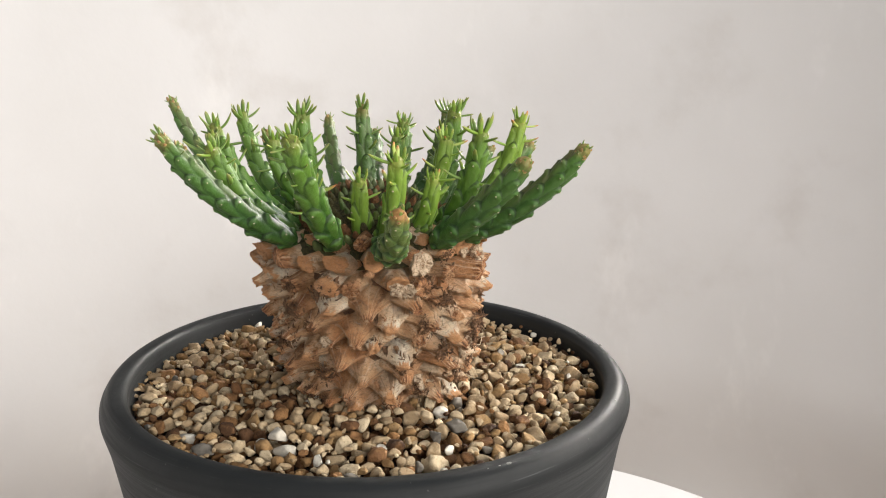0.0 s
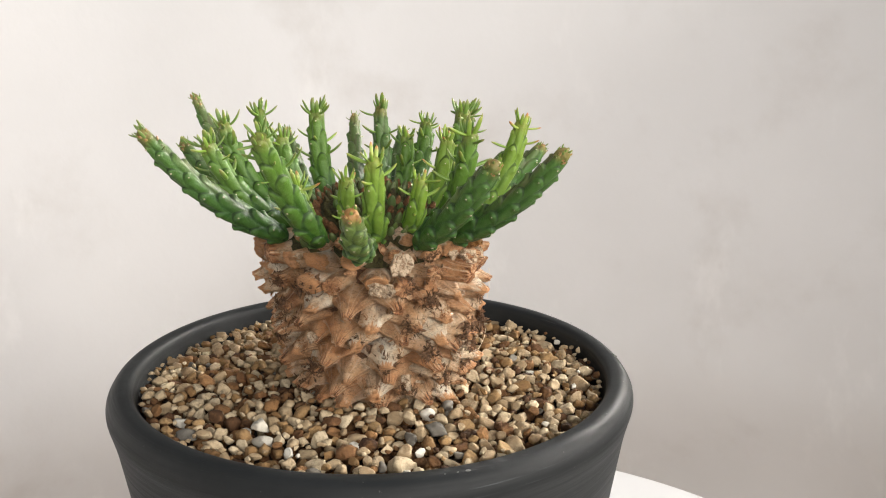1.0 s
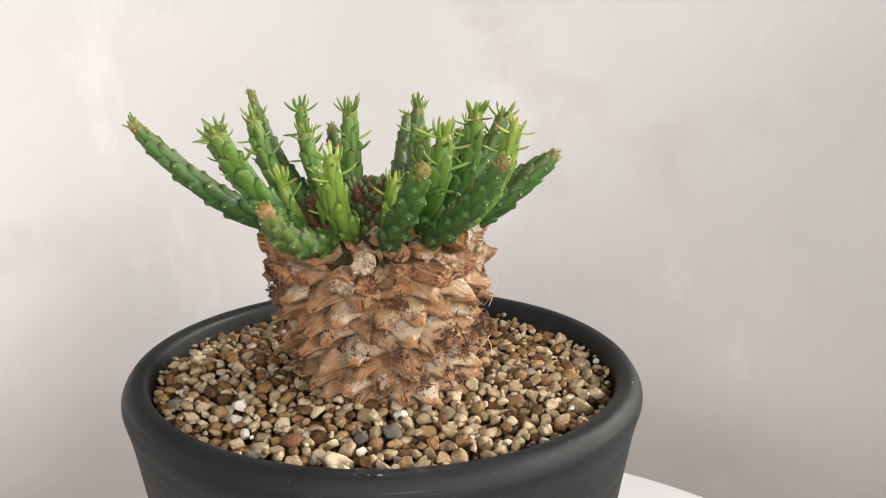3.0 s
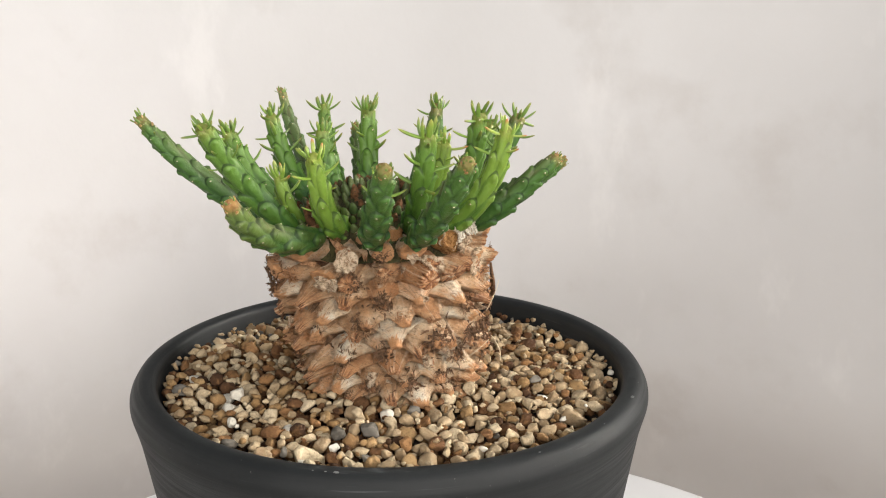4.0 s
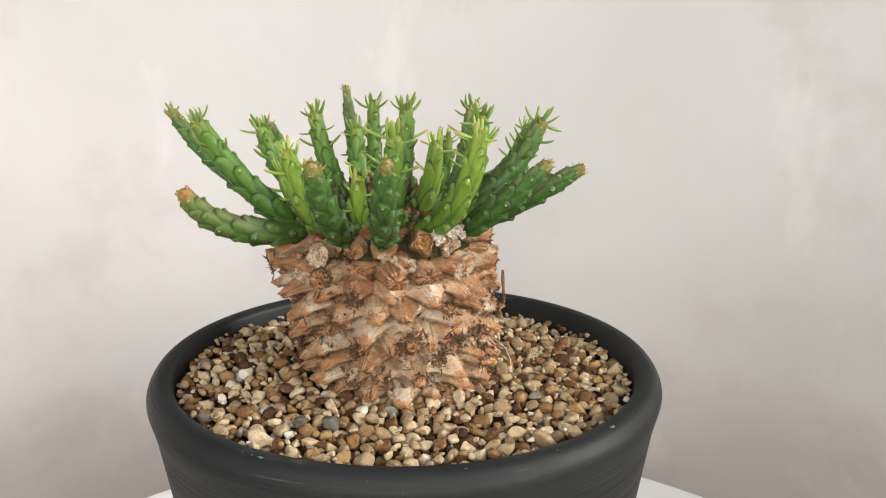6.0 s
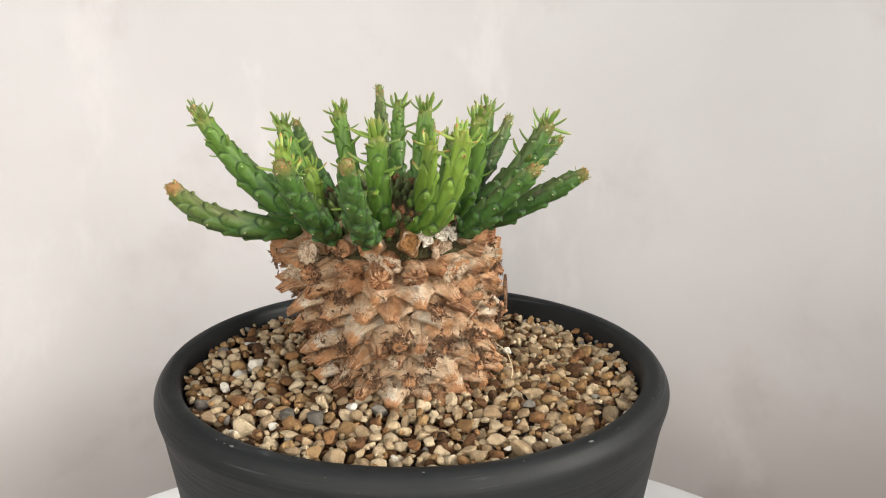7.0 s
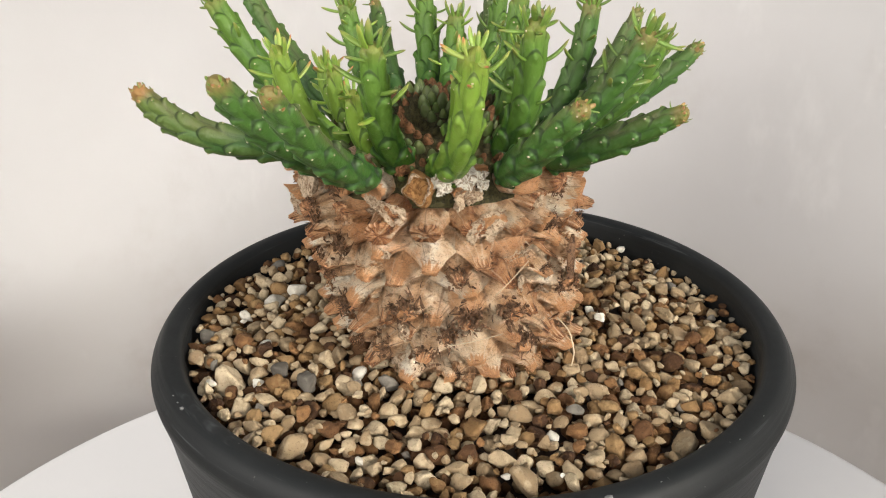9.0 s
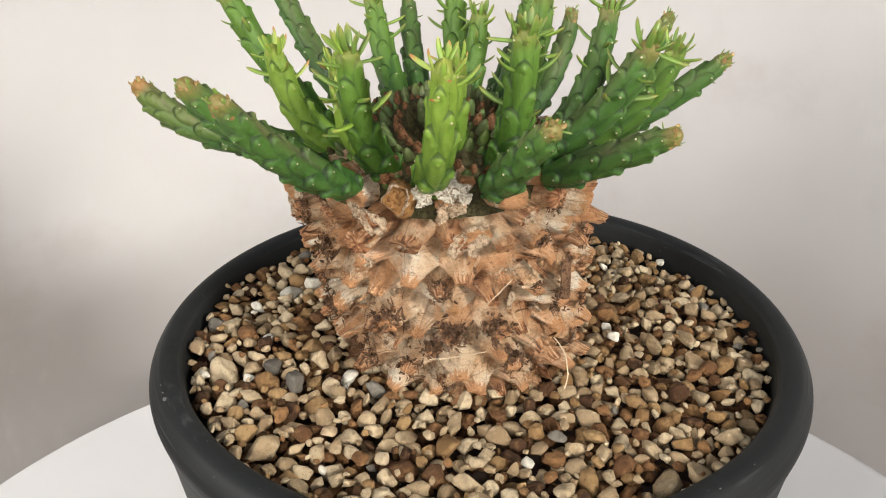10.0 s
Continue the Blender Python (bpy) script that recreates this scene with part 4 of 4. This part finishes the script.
    ends = np.repeat(smooth01((1 - u[:, 0]) / 0.05), cols)
    r = RR + relief * ends + 0.0001 * wavy(np.stack([S, F * RR, 0 * S], 1), 900, 200 + k, 2)
    ring = np.cos(F)[:, None] * np.repeat(across, cols, 0) + np.sin(F)[:, None] * np.repeat(above, cols, 0)
    v = np.repeat(spine, cols, 0) + ring * r[:, None]
    f = grid_faces(rows, cols)
    v = np.vstack([v, [tip + tang[-1] * 0.0003]])
    v = np.vstack([v, [base]])
    under = np.array([[(c + 1) % cols, c, len(v) - 1] for c in range(cols)])
    cap = np.array([[(rows - 1) * cols + c, (rows - 1) * cols + (c + 1) % cols, len(v) - 2, len(v) - 2] for c in range(cols)])
    tri = np.vstack([f[:, [0, 1, 2]], f[:, [0, 2, 3]], cap[:, :3], under])
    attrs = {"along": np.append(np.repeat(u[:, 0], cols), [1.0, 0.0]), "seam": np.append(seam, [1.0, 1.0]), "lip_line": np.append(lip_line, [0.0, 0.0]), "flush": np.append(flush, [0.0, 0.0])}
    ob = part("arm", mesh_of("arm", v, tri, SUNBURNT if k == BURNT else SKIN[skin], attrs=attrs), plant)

    # the pale scars that old leaves left, one on each tubercle
    bm = bmesh.new()
    at = lambda uu: min(rows - 1, max(0, int(round(uu * (rows - 1)))))
    for uu, p0 in dots:
        if rng.rand() < 0.15:
            continue
        i = at(uu)
        c = int(round((p0 % (2 * np.pi)) / (2 * np.pi) * cols)) % cols
        place = v[i * cols + c]
        s = rng.uniform(0.00012, 0.00025)
        out = Vector(ring[i * cols + c])
        m = Matrix.Translation(place) @ out.to_track_quat("Z", "Y").to_matrix().to_4x4() @ Matrix.Diagonal((s * 1.2, s, s * 0.6, 1))
        bmesh.ops.create_icosphere(bm, subdivisions=1, radius=1.0, matrix=m)
    me = bpy.data.meshes.new("scar_speckle")
    bm.to_mesh(me)
    bm.free()
    me.materials.append(SCAR)
    part("scar_speckle", me, ob)

    # the tuft of leaves at the end, and spreading ones in tiers below it
    lower = 5 if skin == "new" else 9 if leaf_size > 1.2 else 7 if leaf_size > 1 else 2
    for q in range(leaves + lower):
        low = q >= leaves
        tier = (0.12, 0.55, 1.0)[(q - leaves) * 3 // lower] if low else 0.0
        uu = 1 - (0.007 if skin == "new" else 0.011) / length * (tier + rng.uniform(-0.1, 0.1)) - 0.02 if low else rng.uniform(0.950, 0.995)
        i = at(uu)
        c = int((q * 0.382 + 0.06 * rng.rand()) % 1.0 * cols) % cols
        out, up = Vector(ring[i * cols + c]), Vector(tang[i])
        d = (up * (rng.uniform(0.0, 0.45) if low else 1.0) + out * (1.0 if low else rng.uniform(0.30, 1.0))).normalized()
        y = d.cross(-out).normalized()
        x = y.cross(d)
        size = leaf_size * 0.0028 * rng.uniform(0.75, 1.25) * (1.22 if low else 0.95)
        m = Matrix((x, y, d)).transposed().to_4x4() @ Matrix.Diagonal((size * 1.1, size * (0.95 if low else 1.2), size, 1))
        part("leaf", LEAVES[skin][rng.randint(len(LEAVES[skin]))], ob, m=Matrix.Translation(Vector(v[i * cols + c]) * 0.85 + Vector(spine[i]) * 0.15) @ m)
    # old arms end in a knot of short dry leaf bases
    for q in range(16 if skin == "old" and leaf_size < 1 else 0):
        i = at(rng.uniform(0.90, 0.99))
        c = int((q * 0.382 + 0.06 * rng.rand()) % 1.0 * cols) % cols
        out, up = Vector(ring[i * cols + c]), Vector(tang[i])
        d = (up + out * rng.uniform(0.5, 1.6)).normalized()
        y = d.cross(-out).normalized()
        size = rng.uniform(0.0007, 0.0012)
        m = Matrix((y.cross(d), y, d)).transposed().to_4x4() @ Matrix.Diagonal((size * 3.4, size * 3.4, size, 1))
        part("leaf_base", LEAVES["stub"][q % 2], ob, m=Matrix.Translation(Vector(v[i * cols + c]) * 0.8 + Vector(spine[i]) * 0.2) @ m)
    return ob


for k, row in enumerate(ARMS):
    arm(k, *row)


def crown():
    """The hollow heart between the arms, crowded with small pointed brown and green buds."""
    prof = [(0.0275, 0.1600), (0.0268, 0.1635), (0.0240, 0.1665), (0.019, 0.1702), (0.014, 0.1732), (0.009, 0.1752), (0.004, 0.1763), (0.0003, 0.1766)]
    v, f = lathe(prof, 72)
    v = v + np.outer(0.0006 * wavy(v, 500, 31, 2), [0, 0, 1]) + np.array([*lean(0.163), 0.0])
    part("crown", mesh_of("crown", v, f, HEART), plant, "budding heart, coloured dark for the shade between the arms")
    shapes = []
    for mat in (GREEN_OLD, HEART, GREEN_MID, RUST):
        rows, cols = 10, 12
        t = np.linspace(0, 1, rows)
        w = 0.50 * np.sqrt(np.clip(1 - t**1.7, 0.003, 1))
        aa = np.linspace(0, 2 * np.pi, cols, endpoint=False)
        vv = np.stack([w[:, None] * np.cos(aa), w[:, None] * np.sin(aa) * 0.8, t[:, None] + 0 * aa], -1).reshape(-1, 3)
        shapes.append(mesh_of("bud", vv, grid_faces(rows, cols), mat, attrs={"along": 0.30 + 0.62 * np.repeat(t, cols), "seam": np.full(rows * cols, 0.6), "flush": np.full(rows * cols, 0.5)}))
    for q in range(330):
        r = 0.0255 * math.sqrt((q + 0.5) / 330)
        az = q * 2.39996
        tilt = r / 0.0255
        d = Vector((math.cos(az) * tilt * 0.8, math.sin(az) * tilt * 0.8, 1)).normalized()
        s = RNG.uniform(0.0027, 0.0050)
        hx, hy = lean(0.163)
        m = Matrix.Translation((r * math.cos(az) + hx, r * math.sin(az) + hy, float(np.interp(r, [p[0] for p in prof[::-1]], [p[1] for p in prof[::-1]])) - 0.0008)) @ d.to_track_quat("Z", "Y").to_matrix().to_4x4() @ Matrix.Diagonal((s * 0.60, s * 0.60, s * 0.80, 1))
        part("bud", shapes[(0, 3, 0, 3, 1, 0, 2)[q % 7]], plant, m=m)


crown()

# ---- the gravel ----


def pebble_shape(seed, sub, crumbly=False):
    """A water-worn chip about 1 across: a ball with a few faces knocked flat."""
    r = np.random.RandomState(seed)
    bm = bmesh.new()
    bmesh.ops.create_icosphere(bm, subdivisions=sub, radius=0.5)
    v = np.array([x.co for x in bm.verts])
    f = np.array([[x.index for x in q.verts] for q in bm.faces])
    bm.free()
    for _ in range(12 if not crumbly else 5):
        n = r.randn(3)
        n /= np.linalg.norm(n)
        over = np.clip(v @ n - r.uniform(0.25, 0.42), 0, None)
        v = v - np.outer(over * 0.94, n)
    v = v * (1 + (0.22 if crumbly else 0.14) * wavy(v, 8 if crumbly else 7, seed + 500, 3))[:, None]
    v *= np.array([r.uniform(1.0, 1.35), r.uniform(0.85, 1.05), r.uniform(0.65, 0.9)])
    return v, f


def heap(x, y):
    """The height of the gravel's top, from the pot's axis."""
    return 0.1180 - 0.0058 * x - 0.0190 * y - 0.36 * (x * x + y * y)


def scatter(rng, tries, r_of, fill, reach):
    """Round places that do not crowd each other, the largest first."""
    r = np.sort(r_of(tries))[::-1]
    ang, rad = rng.rand(tries) * 2 * np.pi, reach * np.sqrt(rng.rand(tries))
    x, y = rad * np.cos(ang), rad * np.sin(ang)
    tx, ty = PLANT.x - POT.x + 0.0009, PLANT.y - POT.y + 0.0022
    ok = (rad + r < reach + 0.0008) & (np.hypot(x - tx, y - ty) > 0.0222 + r * 0.3)
    got = np.zeros((0, 3))
    for k in np.flatnonzero(ok):
        if len(got) == 0 or np.all(np.hypot(got[:, 0] - x[k], got[:, 1] - y[k]) > fill * (got[:, 2] + r[k])):
            got = np.vstack([got, [x[k], y[k], r[k]]])
    return got


def tumble(rng):
    return (Matrix.Rotation(rng.rand() * 6.28, 3, "Z") @ Matrix.Rotation(rng.randn() * 0.55, 3, "X") @ Matrix.Rotation(rng.randn() * 0.45, 3, "Y") @ Matrix.Rotation(rng.rand() * 6.28, 3, "Z"))


STONES = [CREAM, BROWN, OCHRE, SLATE, CHALK]


def gravel_bed():
    rng = np.random.RandomState(11)
    fine, coarse = [[pebble_shape(300 + k, sub, k > 13) for k in range(22)] for sub in (3, 2)]
    bed = new("gravel", bpy.data.meshes.new("gravel"))
    top = scatter(rng, 56000, lambda n: np.clip(rng.lognormal(math.log(0.00112), 0.30, n), 0.0006, 0.0026), 0.84, 0.0685)
    low = scatter(rng, 18000, lambda n: rng.uniform(0.0012, 0.0020, n), 0.80, 0.0682)
    mix = lambda: int(rng.choice(5, p=(0.605, 0.20, 0.168, 0.012, 0.015)))
    # marked stones: three chalky chips together, a slate, large cream ones
    special = [(-0.0200, -0.0495, 0.0030, 4), (-0.0225, -0.0435, 0.0029, 4), (-0.0265, -0.0440, 0.0026, 4), (0.0175, -0.0585, 0.0042, 0), (0.0450, -0.0440, 0.0036, 0), (0.0519, 0.0368, 0.0040, 0), (0.0622, 0.0008, 0.0034, 0), (0.0075, 0.0357, 0.0030, 0), (0.0240, -0.0405, 0.0028, 3), (0.0205, -0.0290, 0.0024, 4)]
    sp = np.array([s[:3] for s in special])
    top = np.array([t for t in top if np.all(np.hypot(sp[:, 0] - t[0], sp[:, 1] - t[1]) > 0.80 * (sp[:, 2] + t[2]))])
    # lower stones are mostly brown, to put shade into the gaps
    items = [(x, y, r, 0, mat) for x, y, r, mat in special] + [(x, y, r, 0, mix()) for x, y, r in top] + [(x, y, r, 1, mix() if rng.rand() < 0.15 else 1) for x, y, r in low]
    shared = []
    for v, f in fine:
        me = mesh_of("pebble", v, f, CREAM)
        shared.append(me)
    V, F, MI, count, singles = [], [], [], 0, 0
    for x, y, r, layer, mat in items:
        shape = 14 + rng.randint(8) if mat == 1 or (mat == 2 and rng.rand() < 0.4) else rng.randint(14)
        m3 = tumble(rng)
        z = heap(x, y) - 0.55 * r + rng.randn() * 0.0009 - 0.0034 * layer
        place = Vector((POT.x + x, POT.y + y, z))
        bearing = math.degrees(math.atan2(x, -y)) % 360
        if layer == 0 and singles < 300 and math.hypot(x, y) > 0.030 and (bearing < 118 or bearing > 338):
            ob = new("pebble", shared[shape])
            ob.parent = bed
            ob.matrix_basis = Matrix.Translation(place) @ m3.to_4x4() @ Matrix.Diagonal((2 * r, 2 * r, 2 * r, 1))
            ob.material_slots[0].link = "OBJECT"
            ob.material_slots[0].material = STONES[mat]
            singles += 1
            continue
        v, f = (fine if layer == 0 else coarse)[shape]
        V.append(v * 2 * r @ np.array(m3).T + np.array(place))
        F.append(f + count)
        MI.append(np.full(len(f), mat))
        count += len(v)
    me = mesh_of("gravel", np.vstack(V), np.vstack(F), STONES, index=np.concatenate(MI))
    bed.data = me
    return bed


def soil():
    v, f = lathe([(0.0672, 0.0), (0.05, 0.0012), (0.03, 0.0016), (0.0002, 0.0018)], 64)
    v = v + np.array([POT.x, POT.y, 0.1105])
    tagged(new("potting_soil", mesh_of("potting_soil", v, f, SOIL)), "dark soil under the gravel in the pot", "soil", kind="stuff")


soil()
tagged(gravel_bed(), "cream, brown and grey pebble gravel filling the pot", "gravel", kind="stuff")
